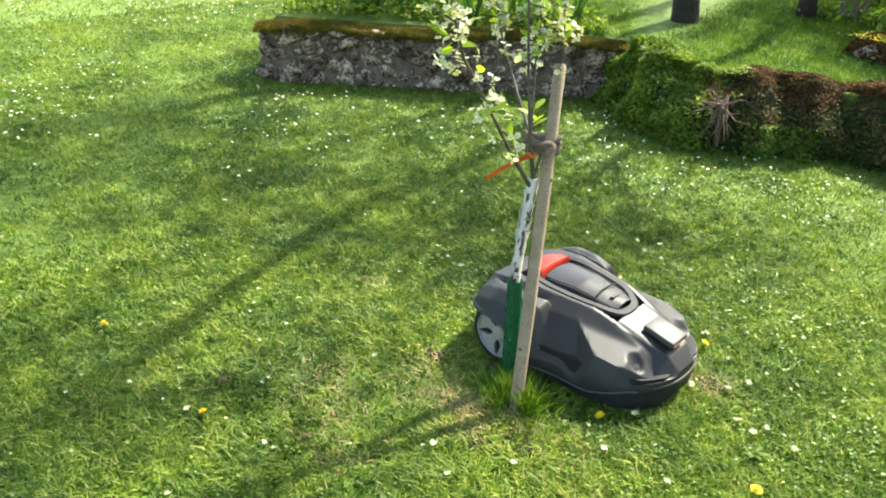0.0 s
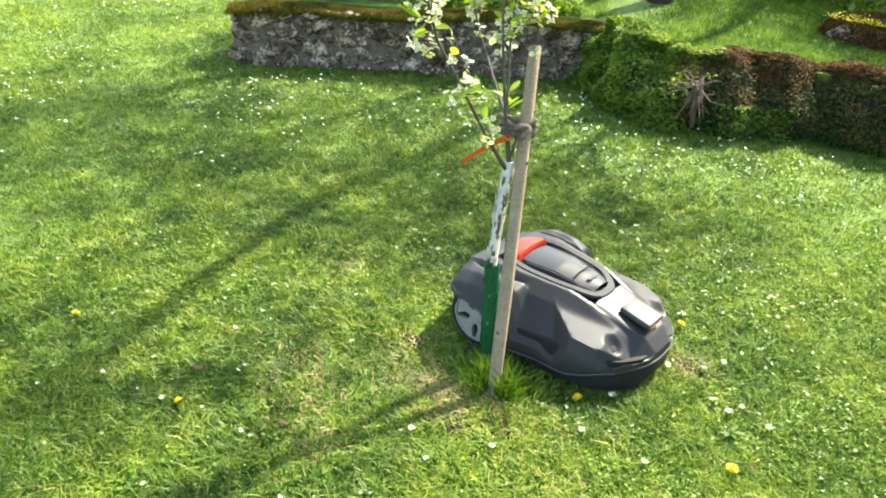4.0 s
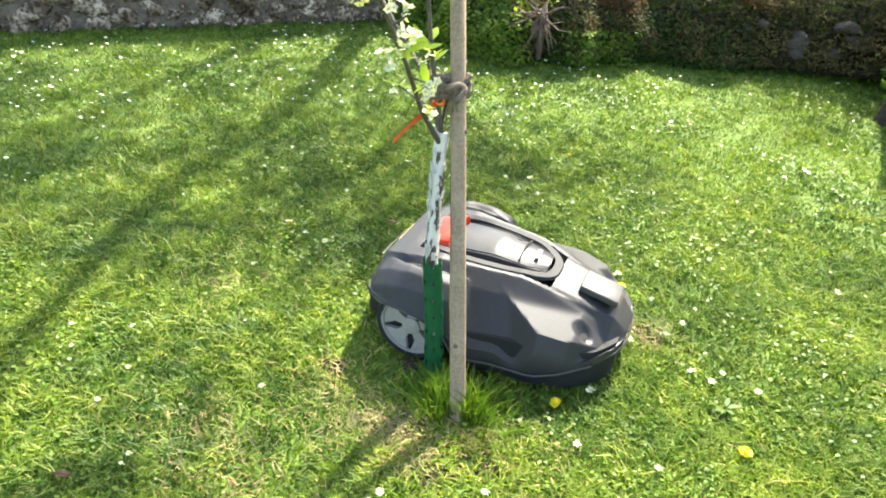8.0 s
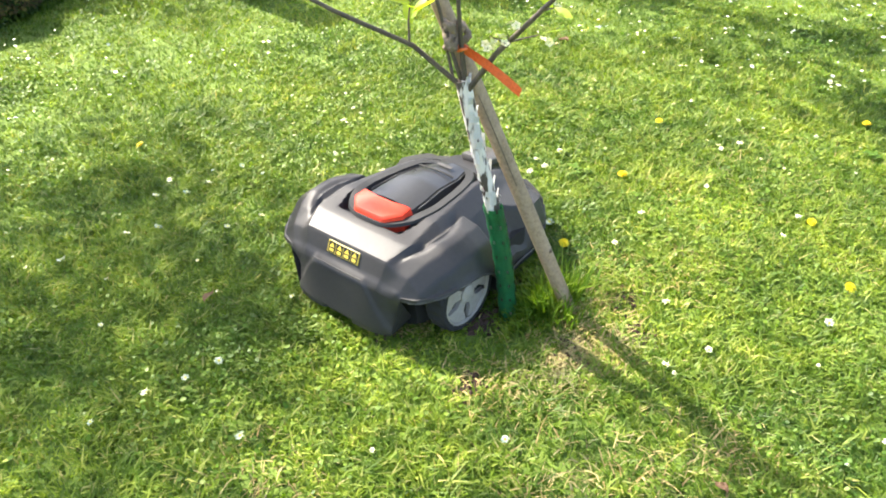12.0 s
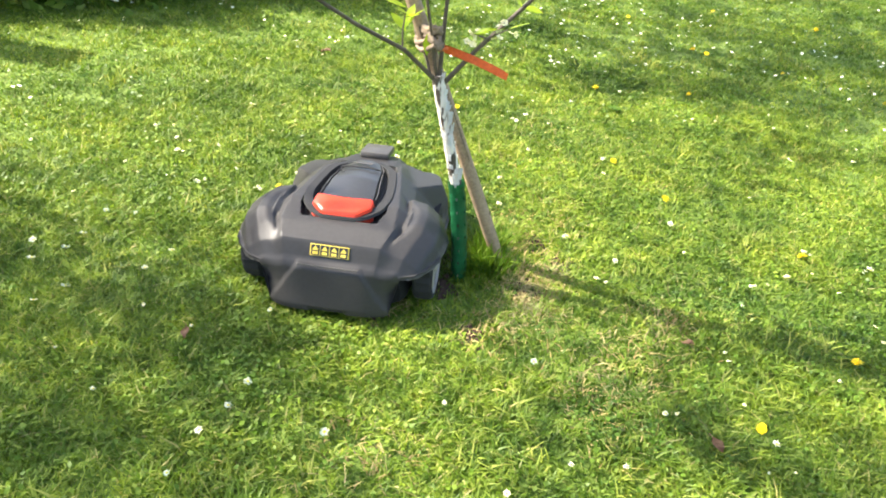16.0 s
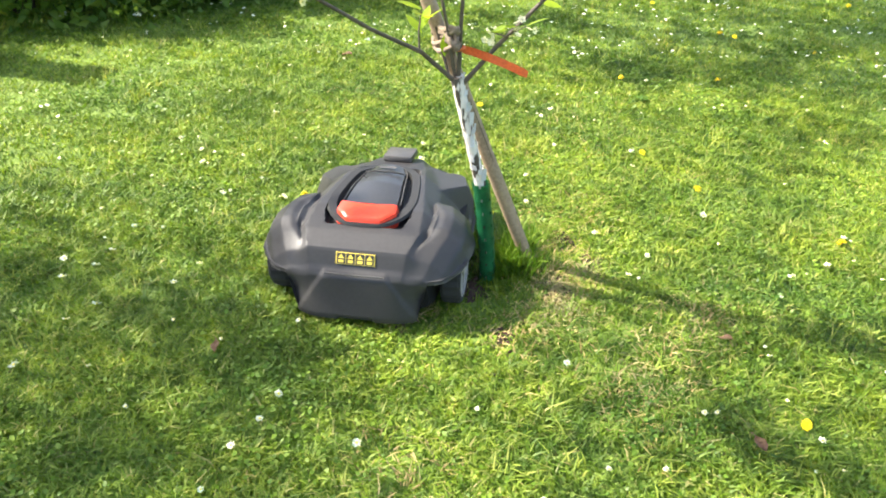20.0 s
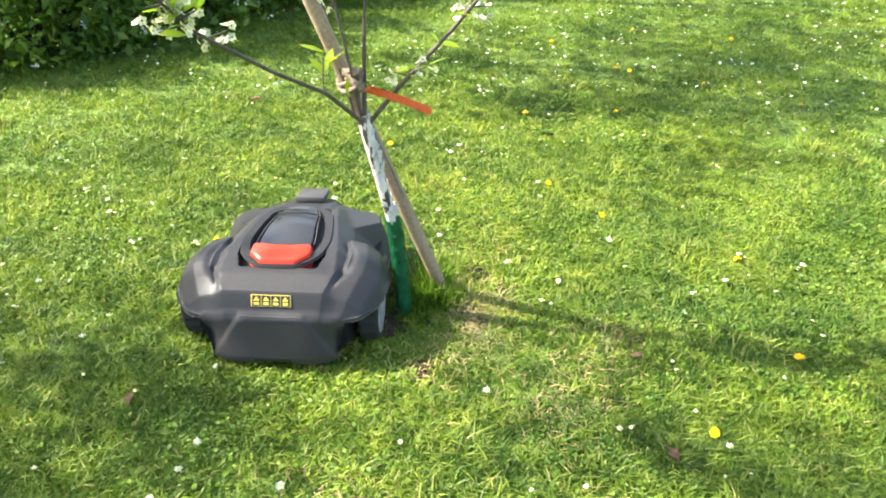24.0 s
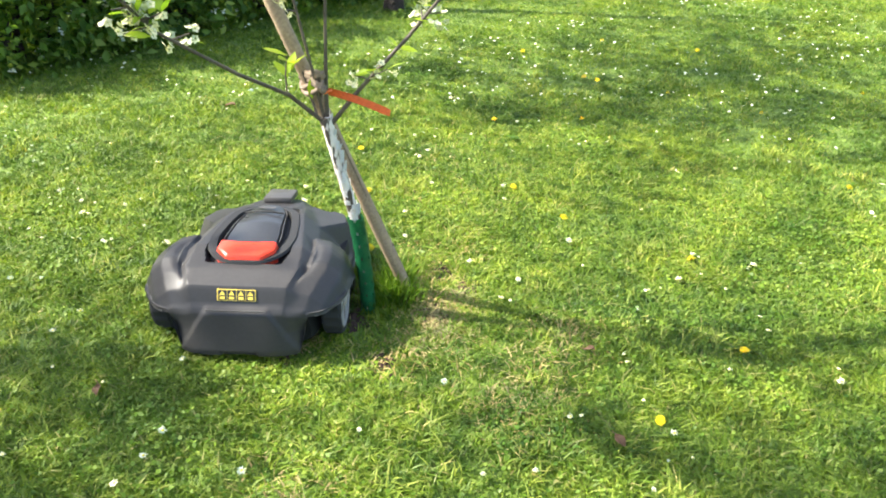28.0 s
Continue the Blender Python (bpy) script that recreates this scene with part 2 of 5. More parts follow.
def tube_bm(points, radii, sides=8, bm=None, jitter=0.0, cap=True):
    """A tapered tube along points."""
    bm = bm or bmesh.new()
    pts = [Vector(p) for p in points]
    rings = []
    up = Vector((0.31, 0.17, 0.93))
    for i, p in enumerate(pts):
        d = (pts[min(i + 1, len(pts) - 1)] - pts[max(i - 1, 0)]).normalized()
        u = d.cross(up)
        if u.length < 0.1:
            u = d.cross(Vector((1, 0, 0)))
        u.normalize()
        w = d.cross(u)
        ring = []
        for k in range(sides):
            a = 2 * math.pi * k / sides
            r = radii[i] * (1 + jitter * random.uniform(-1, 1))
            ring.append(bm.verts.new(p + (u * math.cos(a) + w * math.sin(a)) * r))
        rings.append(ring)
    for a, b in zip(rings, rings[1:]):
        for k in range(sides):
            bm.faces.new((a[k], a[(k + 1) % sides], b[(k + 1) % sides], b[k]))
    if cap:
        bm.faces.new(rings[0][::-1])
        bm.faces.new(rings[-1])
    return bm


def mesh_arrays(name, verts, faces_flat, sides, material):
    """A mesh straight from arrays; every face has the same number of sides."""
    me = bpy.data.meshes.new(name)
    n = len(faces_flat) // sides
    me.vertices.add(len(verts))
    me.vertices.foreach_set("co", np.asarray(verts, np.float32).ravel())
    me.loops.add(n * sides)
    me.loops.foreach_set("vertex_index", np.asarray(faces_flat, np.int32))
    me.polygons.add(n)
    me.polygons.foreach_set("loop_start", np.arange(0, n * sides, sides, dtype=np.int32))
    me.update()
    me.validate()
    me.materials.append(material)
    return me


def blades(name, xy, z, height, width, material, rng, lean=0.6, seg=2, spread=None):
    """Many grass blades in one mesh: each a narrow bent strip that ends in a point."""
    n = len(xy)
    a = rng.uniform(0, 2 * np.pi, n)
    h = height * rng.uniform(0.55, 1.25, n)
    w = width * rng.uniform(0.7, 1.3, n)
    side = np.stack([np.cos(a), np.sin(a), np.zeros(n)], 1)
    b = a + np.pi / 2 + rng.uniform(-0.9, 0.9, n)
    out = np.stack([np.cos(b), np.sin(b), np.zeros(n)], 1) * (lean * h * rng.uniform(0.15, 1.5, n))[:, None]
    if spread is not None:
        out = out * 0.35 + spread * h[:, None]
    base = np.concatenate([xy, z[:, None]], 1)
    up = np.zeros((n, 3))
    up[:, 2] = h
    if seg == 2:
        v = np.stack([base - side * w[:, None] / 2, base + side * w[:, None] / 2,
                      base + up * 0.6 + out * 0.35 + side * w[:, None] * 0.38, base + up * 0.6 + out * 0.35 - side * w[:, None] * 0.38,
                      base + up * 0.92 + out], 1).reshape(-1, 3)
        f = np.array([0, 1, 2, 0, 2, 3, 3, 2, 4])[None] + 5 * np.arange(n)[:, None]
    else:
        v = np.stack([base - side * w[:, None] / 2, base + side * w[:, None] / 2, base + up * 0.92 + out], 1).reshape(-1, 3)
        f = np.array([0, 1, 2])[None] + 3 * np.arange(n)[:, None]
    return mesh_arrays(name, v, f.ravel(), 3, material)


def leaf_cloud(name, centres, normals, size, material, rng, aspect=0.55, fold=0.25):
    """Many small pointed leaves in one mesh, each a folded kite of four corners."""
    n = len(centres)
    s = (size * rng.uniform(0.6, 1.35, n))[:, None]
    nrm = normals + rng.normal(0, 0.55, (n, 3))
    nrm /= np.linalg.norm(nrm, axis=1)[:, None]
    t = np.cross(nrm, rng.normal(0, 1, (n, 3)))
    t /= np.linalg.norm(t, axis=1)[:, None]
    q = np.cross(nrm, t)
    v = np.stack([centres - t * s * 0.5, centres + q * s * aspect * 0.5 + nrm * s * fold * 0.4 - t * s * 0.05,
                  centres + t * s * 0.5 - nrm * s * 0.1, centres - q * s * aspect * 0.5 + nrm * s * fold * 0.4 - t * s * 0.05], 1).reshape(-1, 3)
    f = np.array([0, 1, 2, 0, 2, 3])[None] + 4 * np.arange(n)[:, None]
    return mesh_arrays(name, v, f.ravel(), 3, material)


def stuff(name, me, label, category):
    return tagged(new(name, me), label, category, kind="stuff")


# ---- the plan ----
WALL_A, WALL_B = Vector((-3.43, 2.10)), Vector((-1.30, 3.82))      # foot of the stone wall
BANK = [(-1.30, 3.82), (-1.05, 3.50), (-0.80, 3.32), (-0.52, 3.30), (-0.22, 3.42), (0.0, 3.56), (0.30, 3.74), (1.06, 3.95), (2.2, 4.15), (3.6, 4.3)]
TERRACE = 0.44
MOWER_AT, MOWER_TURN = (-0.175, 0.508), -7.0
TRUNK_FOOT = Vector((-0.115, 0.14, 0.0))
CROTCH = Vector((-0.175, 0.245, 0.718))
STAKE_TOP = Vector((-0.200, 0.373, 1.067))


def roll_of_ground(x, y):
    """Slight unevenness of the lawn."""
    return 0.008 * np.sin(x * 2.1 + 0.4) * np.cos(y * 1.7) + 0.005 * np.sin(x * 5.3 + y * 4.1)


def on_terrace(x, y):
    """True where the raised ground behind the wall and the bank lies."""
    edge_x = np.array([WALL_A.x] + [p[0] for p in BANK] + [9.0])
    edge_y = np.array([WALL_A.y] + [p[1] for p in BANK] + [4.6])
    rear = np.interp(x, edge_x, edge_y)
    return (y > rear + 0.1) & (x > WALL_A.x + 0.05 - 0.372 * (y - WALL_A.y))


# ---- ground ----
def build_ground():
    n = 120
    axis = np.concatenate([[-400, -120, -40, -16], np.linspace(-9, 9, n), [16, 40, 120, 400]])
    gx, gy = np.meshgrid(axis, axis)
    gz = np.where(np.hypot(gx, gy) < 10, roll_of_ground(gx, gy), 0)
    hole = np.hypot((gx + 0.03) / 0.13, (gy - 0.235) / 0.10)
    gz = gz - 0.02 * np.exp(-hole**2)
    k = len(axis)
    i = np.arange(k * k).reshape(k, k)
    f = np.stack([i[:-1, :-1], i[:-1, 1:], i[1:, 1:], i[1:, :-1]], -1).reshape(-1)
    me = mesh_arrays("ground", np.stack([gx, gy, gz], -1).reshape(-1, 3), f, 4, SOIL)
    me.polygons.foreach_set("use_smooth", [True] * len(me.polygons))
    tagged(new("ground", me), "green lawn turf reaching away on all sides", "lawn", kind="structure")


build_ground()


WORN = ((-0.15, -0.08, 0.06), (-0.02, -0.21, 0.05), (0.12, -0.13, 0.045), (-0.33, 0.40, 0.06), (-0.40, 0.10, 0.05), (0.46, 0.60, 0.07))


def bare(x, y):
    """How bare the lawn is: the dug earth beside the sapling and the dry patches."""
    d = np.exp(-(((x + 0.03) / 0.10) ** 2 + ((y - 0.235) / 0.075) ** 2) * 1.2)
    d = np.maximum(d, 0.8 * np.exp(-(((x + 0.18) / 0.11) ** 2 + ((y + 0.09) / 0.07) ** 2)))
    d = np.maximum(d, 0.55 * np.exp(-(((x + 0.10) / 0.05) ** 2 + ((y + 0.18) / 0.05) ** 2)))
    d = np.maximum(d, 0.6 * np.exp(-(((x - 0.47) / 0.09) ** 2 + ((y - 0.60) / 0.06) ** 2)))
    d = np.maximum(d, 0.95 * np.exp(-(((x + 0.175) / 0.085) ** 2 + ((y - 0.185) / 0.06) ** 2) * 1.2))
    for a, b, w in ((-0.12, 0.43, 0.07), (-0.26, 0.33, 0.08), (-0.38, 0.05, 0.10), (-0.62, -0.28, 0.12), (0.35, -0.22, 0.10), (-0.30, -0.52, 0.11), (0.85, -0.30, 0.14), (-0.9, 0.35, 0.10), (1.3, 0.7, 0.12)):
        d = np.maximum(d, 0.5 * np.exp(-((x - a) ** 2 + 1.6 * (y - b) ** 2) / w**2))
    for a, b, w in WORN:
        d = np.maximum(d, 0.85 * np.exp(-((x - a) ** 2 + 1.3 * (y - b) ** 2) / w**2))
    return np.maximum(d, 0.6 * np.exp(-(((x + 0.02) / 0.09) ** 2 + ((y - 0.36) / 0.07) ** 2)))


def build_grass():
    rng = np.random.default_rng(3)
    tuft = lambda x, y: 0.75 + 0.30 * np.sin(x * 7.3 + 2 * np.sin(y * 3.1)) * np.cos(y * 6.1 + 1.5 * np.sin(x * 4.0)) + 0.18 * np.sin(x * 23 + y * 17) * np.sin(y * 29 - x * 11)

    def zone(count, x0, x1, y0, y1, keep):
        xy = np.stack([rng.uniform(x0, x1, count), rng.uniform(y0, y1, count)], 1)
        x, y = xy.T
        ok = keep(x, y) & (rng.uniform(0, 1, count) > bare(x, y)) & ~on_terrace(x, y)
        ok &= rng.uniform(0, 1.1, count) < tuft(x, y) + 0.15
        return xy[ok]

    share_near = lambda x, y: np.clip((2.35 - np.hypot(x, y)) / 0.9, 0, 1)
    near = lambda x, y: rng.uniform(0, 1, len(x)) < share_near(x, y)
    xy = zone(560000, -2.35, 2.35, -2.35, 2.35, near)
    x, y = xy.T
    h = 0.027 * (0.5 + 0.6 * tuft(x, y))
    stuff("near_grass", blades("near_grass", xy, roll_of_ground(x, y) - 0.003, h, 0.0062, GRASS, rng, 1.45, 2), "short bright green mown lawn grass", "grass")
    xy = zone(1050000, -6.0, 6.0, -5.2, 4.4, lambda x, y: rng.uniform(0, 1, len(x)) > share_near(x, y))
    x, y = xy.T
    stuff("lawn_grass", blades("lawn_grass", xy, roll_of_ground(x, y) - 0.003, 0.027 * (0.5 + 0.6 * tuft(x, y)), 0.0082, GRASS, rng, 1.35, 1), "short green lawn grass in sun and shade", "grass")
    # clover and small broad weeds among the blades
    xy = zone(420000, -5.2, 4.6, -4.0, 4.0, lambda x, y: (np.sin(x * 3.7 + np.sin(y * 2.9)) * np.cos(y * 4.3 + 0.6) + 0.5 * np.sin(x * 9.1 + y * 3.3) * np.sin(y * 8.3 - x * 2.1) > rng.uniform(-0.5, 1.3, len(x))) & (rng.uniform(0, 1, len(x)) < np.clip(1.35 - 0.22 * np.hypot(x, y), 0.35, 1)))
    x, y = xy.T
    z = roll_of_ground(x, y) + rng.uniform(0.008, 0.028, len(x))
    stuff("clover", leaf_cloud("clover", np.stack([x, y, z], 1), np.tile([0, 0, 1.3], (len(x), 1)), 0.012 + 0.002 * np.hypot(x, y), CLOVER, rng, 0.8, 0.1), "patches of clover and small broad weeds in the lawn", "clover")
    # coarser pale tufts that stand a little over the rest
    c = 210
    tx, ty = rng.uniform(-2.2, 2.4, c), rng.uniform(-2.2, 2.2, c)
    x = np.repeat(tx, 42) + rng.normal(0, 0.035, c * 42)
    y = np.repeat(ty, 42) + rng.normal(0, 0.035, c * 42)
    ok = ~on_terrace(x, y) & (bare(x, y) < 0.3)
    x, y = x[ok], y[ok]
    stuff("coarse_grass", blades("coarse_grass", np.stack([x, y], 1), roll_of_ground(x, y) - 0.002, 0.040 * np.ones(len(x)), 0.0058, COARSE, rng, 1.3, 2), "coarse pale tufts of grass in the lawn", "grass")
    xy = zone(330000, -14.0, 10.0, -6.0, 11.0, lambda x, y: ~((x > -6) & (x < 6) & (y > -5.2) & (y < 4.4)))
    x, y = xy.T
    stuff("far_grass", blades("far_grass", xy, -0.003 * np.ones(len(x)), 0.034 * np.ones(len(x)), 0.017, GRASS, rng, 1.0, 1), "short green grass of the far lawn", "grass")


build_grass()


# ---- raised ground, wall and bank ----
def build_terrace():
    bm = bmesh.new()
    back = Vector((-0.634, 0.773))                                  # away from the wall's face
    d = (WALL_B - WALL_A).normalized()
    inner = Vector((-d.y, d.x)) * 0.33
    left = WALL_A + inner + d * 0.06
    edge = [left, WALL_B + inner] + [Vector(p) + Vector((-0.05, 0.12)) for p in BANK[1:]] + [Vector((9.0, 4.7))]
    rows = [0.0, 0.6, 1.5, 3.0, 6.0, 12.0]
    grid = []
    for r in rows:
        row = []
        for k, p in enumerate(edge):
            q = p + (Vector((-0.35, 0.94)) if k == 0 else back * 0.5 + Vector((-0.15, 0.5)) if k == 1 else Vector((-0.25, 0.97))) * r
            row.append(bm.verts.new((q.x, q.y, TERRACE - 0.02 + 0.05 * r)))
        grid.append(row)
    foot = [bm.verts.new((v.co.x, v.co.y, -0.05)) for v in grid[0]]
    for a, b in zip([foot] + grid, grid):
        for k in range(len(edge) - 1):
            bm.faces.new((a[k], a[k + 1], b[k + 1], b[k]))
    side = [grid[r][0] for r in range(len(rows))]
    low = [bm.verts.new((v.co.x, v.co.y, -0.05)) for v in side]
    low[0] = foot[0]
    for k in range(len(side) - 1):
        bm.faces.new((side[k], side[k + 1], low[k + 1], low[k]))
    bmesh.ops.recalc_face_normals(bm, faces=bm.faces[:])
    tagged(part("terrace", bm, SOIL), "raised grassy ground behind the stone wall", "raised ground", kind="structure")


build_terrace()


def stone_mesh(seed):
    rng = random.Random(seed)
    bm = bmesh.new()
    bmesh.ops.create_icosphere(bm, subdivisions=2, radius=0.5)
    o = Vector((rng.uniform(0, 50), rng.uniform(0, 50), 0))
    cuts = [(Vector((rng.uniform(-1, 1), rng.uniform(-1, 1), rng.uniform(-1, 1))).normalized(), rng.uniform(0.28, 0.42)) for _ in range(7)]
    for v in bm.verts:
        for n, h in cuts:
            over = v.co.dot(n) - h
            if over > 0:
                v.co -= n * over * 0.9
        v.co *= 1 + 0.16 * noise.noise(v.co * 2.6 + o)
    me = bpy.data.meshes.new("stone")
    bm.to_mesh(me)
    bm.free()
    me.polygons.foreach_set("use_smooth", [True] * len(me.polygons))
    me.set_sharp_from_angle(angle=radians(32))
    me.materials.append(STONE)
    return me


STONES = [stone_mesh(s) for s in range(9)]


def wall_height(s):
    return 0.40 + 0.045 * min(1.0, s / 1.4) + 0.02 * math.sin(s * 4)


def build_wall():
    d = (WALL_B - WALL_A).normalized()
    n = Vector((d.y, -d.x))
    length = (WALL_B - WALL_A).length
    turn = math.degrees(math.atan2(d.y, d.x))
    wall = empty("wall_stone", pose(WALL_A.x, WALL_A.y, 0, 0, 0, turn))
    tagged(wall, "low grey fieldstone retaining wall topped with moss", "stone wall", kind="structure")
    rng = random.Random(5)
    bm = bmesh.new()
    steps = 24
    prev = None
    for k in range(steps + 1):
        s = length * k / steps
        h = wall_height(s) - 0.03
        ring = [bm.verts.new(p) for p in ((s, 0.02, -0.08), (s, 0.05, h), (s, 0.30, h), (s, 0.30, -0.08))]
        if prev:
            for i in range(3):
                bm.faces.new((prev[i], ring[i], ring[i + 1], prev[i + 1]))
        else:
            bm.faces.new(ring)
        prev = ring
    bm.faces.new(prev[::-1])
    bmesh.ops.recalc_face_normals(bm, faces=bm.faces[:])
    part("mortar_core", bm, MORTAR, wall)
    placed = []
    for size in (0.20, 0.15, 0.12, 0.09, 0.07, 0.055):
        for _ in range(420):
            w = size * rng.uniform(0.85, 1.2)
            hh = w * rng.uniform(0.45, 0.75)
            s, z = rng.uniform(0.0, length), rng.uniform(0.01, 0.43)
            if z + hh * 0.45 > wall_height(s) or len(placed) > 240:
                continue
            if any(((s - a) / (0.44 * (w + b))) ** 2 + ((z - c) / (0.44 * (hh + e))) ** 2 < 1 for a, c, b, e in placed):
                continue
            placed.append((s, z, w, hh))
            m = pose(s, 0.040 + rng.uniform(-0.008, 0.016), z, rng.uniform(-14, 14), rng.uniform(-25, 25), rng.uniform(-8, 8))
            share("stone", rng.choice(STONES), wall, m @ Matrix.Diagonal((w * 1.12, 0.11, hh * 1.12, 1)))
    for z in (0.04, 0.11, 0.19, 0.27, 0.34):
        for e in (0.10, 0.22):
            share("stone", rng.choice(STONES), wall, pose(0.02, e, z, rng.uniform(-10, 10), 0, 90) @ Matrix.Diagonal((0.15, 0.10, 0.09, 1)))
    # moss cushions along the top
    g = np.random.default_rng(8)
    c = 60000
    s = g.uniform(-0.05, length + 0.05, c)
    y = g.uniform(-0.022, 0.33, c)
    cush = 0.014 + 0.010 * np.sin(s * 5.1 + 1) * np.sin(s * 2.3) + 0.008 * np.sin(s * 13 + y * 20)
    top = 0.40 + 0.045 * np.minimum(1.0, s / 1.4) + 0.02 * np.sin(s * 4) - 0.014 + cush * np.clip(1 - ((y - 0.12) / 0.19) ** 2, -0.9, 1)
    hang = y < 0.0
    top = top - np.where(hang, g.uniform(0, 1, c) ** 2 * (0.015 + 0.06 * np.clip(np.sin(s * 7) * np.sin(s * 3.1 + 1), 0, 1)), 0)
    xy = np.stack([s, y], 1)
    me = blades("moss_cap", xy, top - 0.012, 0.022 * np.ones(c), 0.007, MOSS, g, 0.9, 1)
    ob = new("moss_cap", me)
    ob.parent = wall
    tagged(ob, "thick olive and rust moss", kind="stuff")
    bm = bmesh.new()
    prev = None
    for k in range(60):
        q = length * k / 59
        cu = 0.008 + 0.010 * math.sin(q * 5.1 + 1) * math.sin(q * 2.3)
        h = wall_height(q) - 0.018
        ring = [bm.verts.new(p) for p in ((q, 0.0, h - 0.025), (q, 0.012, h - 0.008), (q, 0.10, h + cu - 0.01), (q, 0.22, h + cu * 0.8 - 0.01), (q, 0.33, h - 0.03))]
        if prev:
            for i in range(4):
                bm.faces.new((prev[i], ring[i], ring[i + 1], prev[i + 1]))
        prev = ring
    part("moss_cushion", bm, MOSS, wall, smooth=80)


build_wall()


# copies a wall stone's mesh in a darker brown material
def dark_copy(me):
    me = me.copy()
    me.materials.clear()
    me.materials.append(DARK_STONE)
    return me


DARK_STONE = simple("dark_stone", (0.060, 0.046, 0.034), (0.16, 0.125, 0.095), 14, 0.95, 0.7, 0.02, fine=60)
DARK_STONES = [dark_copy(me) for me in STONES[:3]]


def bank_normal(k):
    a, b = Vector(BANK[max(k - 1, 0)]), Vector(BANK[min(k + 1, len(BANK) - 1)])
    d = (b - a).normalized()
    return Vector((d.y, -d.x))


def bank_point(u):
    """A place along the foot of the planted bank, with its outward way, turning smoothly from stretch to stretch."""
    k = min(int(u), len(BANK) - 2)
    f = u - k
    return Vector(BANK[k]).lerp(Vector(BANK[k + 1]), f), bank_normal(k).lerp(bank_normal(k + 1), f).normalized(), k


def build_bank():
    """The bank beside the wall: ivy-like ground cover, brown heather on top, near-black low leaves coloured like the
    shaded gap beneath.
    """
    rng = np.random.default_rng(21)
    bank = empty("planted_bank", pose(BANK[2][0], BANK[2][1], 0))
    tagged(bank, "low bank overgrown with green ground cover and brown heather", "shrub bank", kind="structure")
    o = Vector((BANK[2][0], BANK[2][1], 0))
    bm = bmesh.new()
    prev = None
    for k in range(85):
        u = (len(BANK) - 1) * k / 84
        p, n, _ = bank_point(min(u, len(BANK) - 1.001))
        bulge = 0.04 * math.sin(u * 5) + 0.05 * noise.noise(Vector((u * 3, 1, 0)))
        ring = []
        for z, out in ((-0.05, -0.02), (0.09, 0.02), (0.20, -0.04), (0.31, -0.12), (0.37, -0.21), (0.37, -0.34), (0.25, -0.47)):
            q = p + n * (out + bulge)
            ring.append(bm.verts.new(Vector((q.x, q.y, z + 0.02 * math.sin(u * 7 + z * 9))) - o))
        if prev:
            for i in range(6):
                bm.faces.new((prev[i], ring[i], ring[i + 1], prev[i + 1]))
        prev = ring
    bmesh.ops.recalc_face_normals(bm, faces=bm.faces[:])
    part("earth_core", bm, simple("bank_earth", (0.03, 0.028, 0.014), (0.055, 0.045, 0.025), 12, 0.95, 0.6, 0.02), bank, smooth=80)

    def cover(name, count, u0, u1, t0, t1, size, material, label, puff):
        ways = np.hypot(*np.diff(np.array(BANK), axis=0).T)
        along = np.concatenate([[0], np.cumsum(ways)])
        ends = np.interp([u0, u1], np.arange(len(BANK)), along)
        u = np.interp(rng.uniform(*ends, count), along, np.arange(len(BANK)))
        u = u[rng.uniform(0, 1, count) < np.clip(np.minimum((u - u0) / 0.7 + 0.15 + (u0 < 0.1), (u1 - u) / 0.7 + 0.15 + (u1 > 8.5)), 0, 1)]
        count = len(u)
        t = rng.uniform(t0, t1, count)
        t = np.clip(t + 0.09 * np.sin(u * 3.1 + 1.0) * (t0 > 0.3), 0, 0.99)
        c = np.zeros((count, 3))
        nn = np.zeros((count, 3))
        prof_z = [0.0, 0.10, 0.23, 0.36, 0.45, 0.46, 0.43]
        prof_o = [0.06, 0.10, 0.06, -0.03, -0.15, -0.28, -0.45]
        zz = np.interp(t, np.linspace(0, 1, 7), prof_z)
        oo = np.interp(t, np.linspace(0, 1, 7), prof_o)
        for i in range(count):
            p, n, _ = bank_point(u[i])
            lump = puff * (0.5 + noise.noise(Vector((p.x * 5, p.y * 5, 3 + t[i] * 4)))) + rng.uniform(-0.02, 0.025) + 0.04 * math.sin(u[i] * 5)
            q = p + n * (oo[i] + lump)
            c[i] = (q.x - o.x, q.y - o.y, max(0.01, zz[i] + lump * 0.6 * t[i]))
            nn[i] = (n.x * (1 - t[i]), n.y * (1 - t[i]), 0.9 + t[i])
        ob = new(name, leaf_cloud(name, c, nn, size, material, rng))
        ob.parent = bank
        tagged(ob, label, kind="stuff")

    cover("ground_cover", 11000, 0.0, 3.4, 0.0, 0.97, 0.036, IVY_LEAF, "fresh green ground cover leaves", 0.13)
    # near-black leaves: the shade under the overhang is put into their colour
    cover("lower_leaves", 7500, 2.4, 6.9, 0.0, 0.45, 0.034, BUSH_LEAF, "dark green leaves with the overhang shade in their colour", 0.06)
    cover("lower_leaves", 1700, 3.7, 5.6, 0.04, 0.32, 0.036, HEDGE_LEAF, "mid-green leaves", 0.10)
    cover("dry_leaves", 20000, 2.6, 8.9, 0.10, 0.70, 0.028, DRY_STEMS, "dead olive-brown stems and leaves", 0.09)
    cover("heather", 26000, 2.8, 7.0, 0.52, 0.97, 0.024, HEATHER, "rust-brown heather", 0.09)
    cover("grass_fringe", 6000, 6.0, 8.9, 0.55, 0.97, 0.034, DRY_STEMS, "dull brown fringe", 0.05)
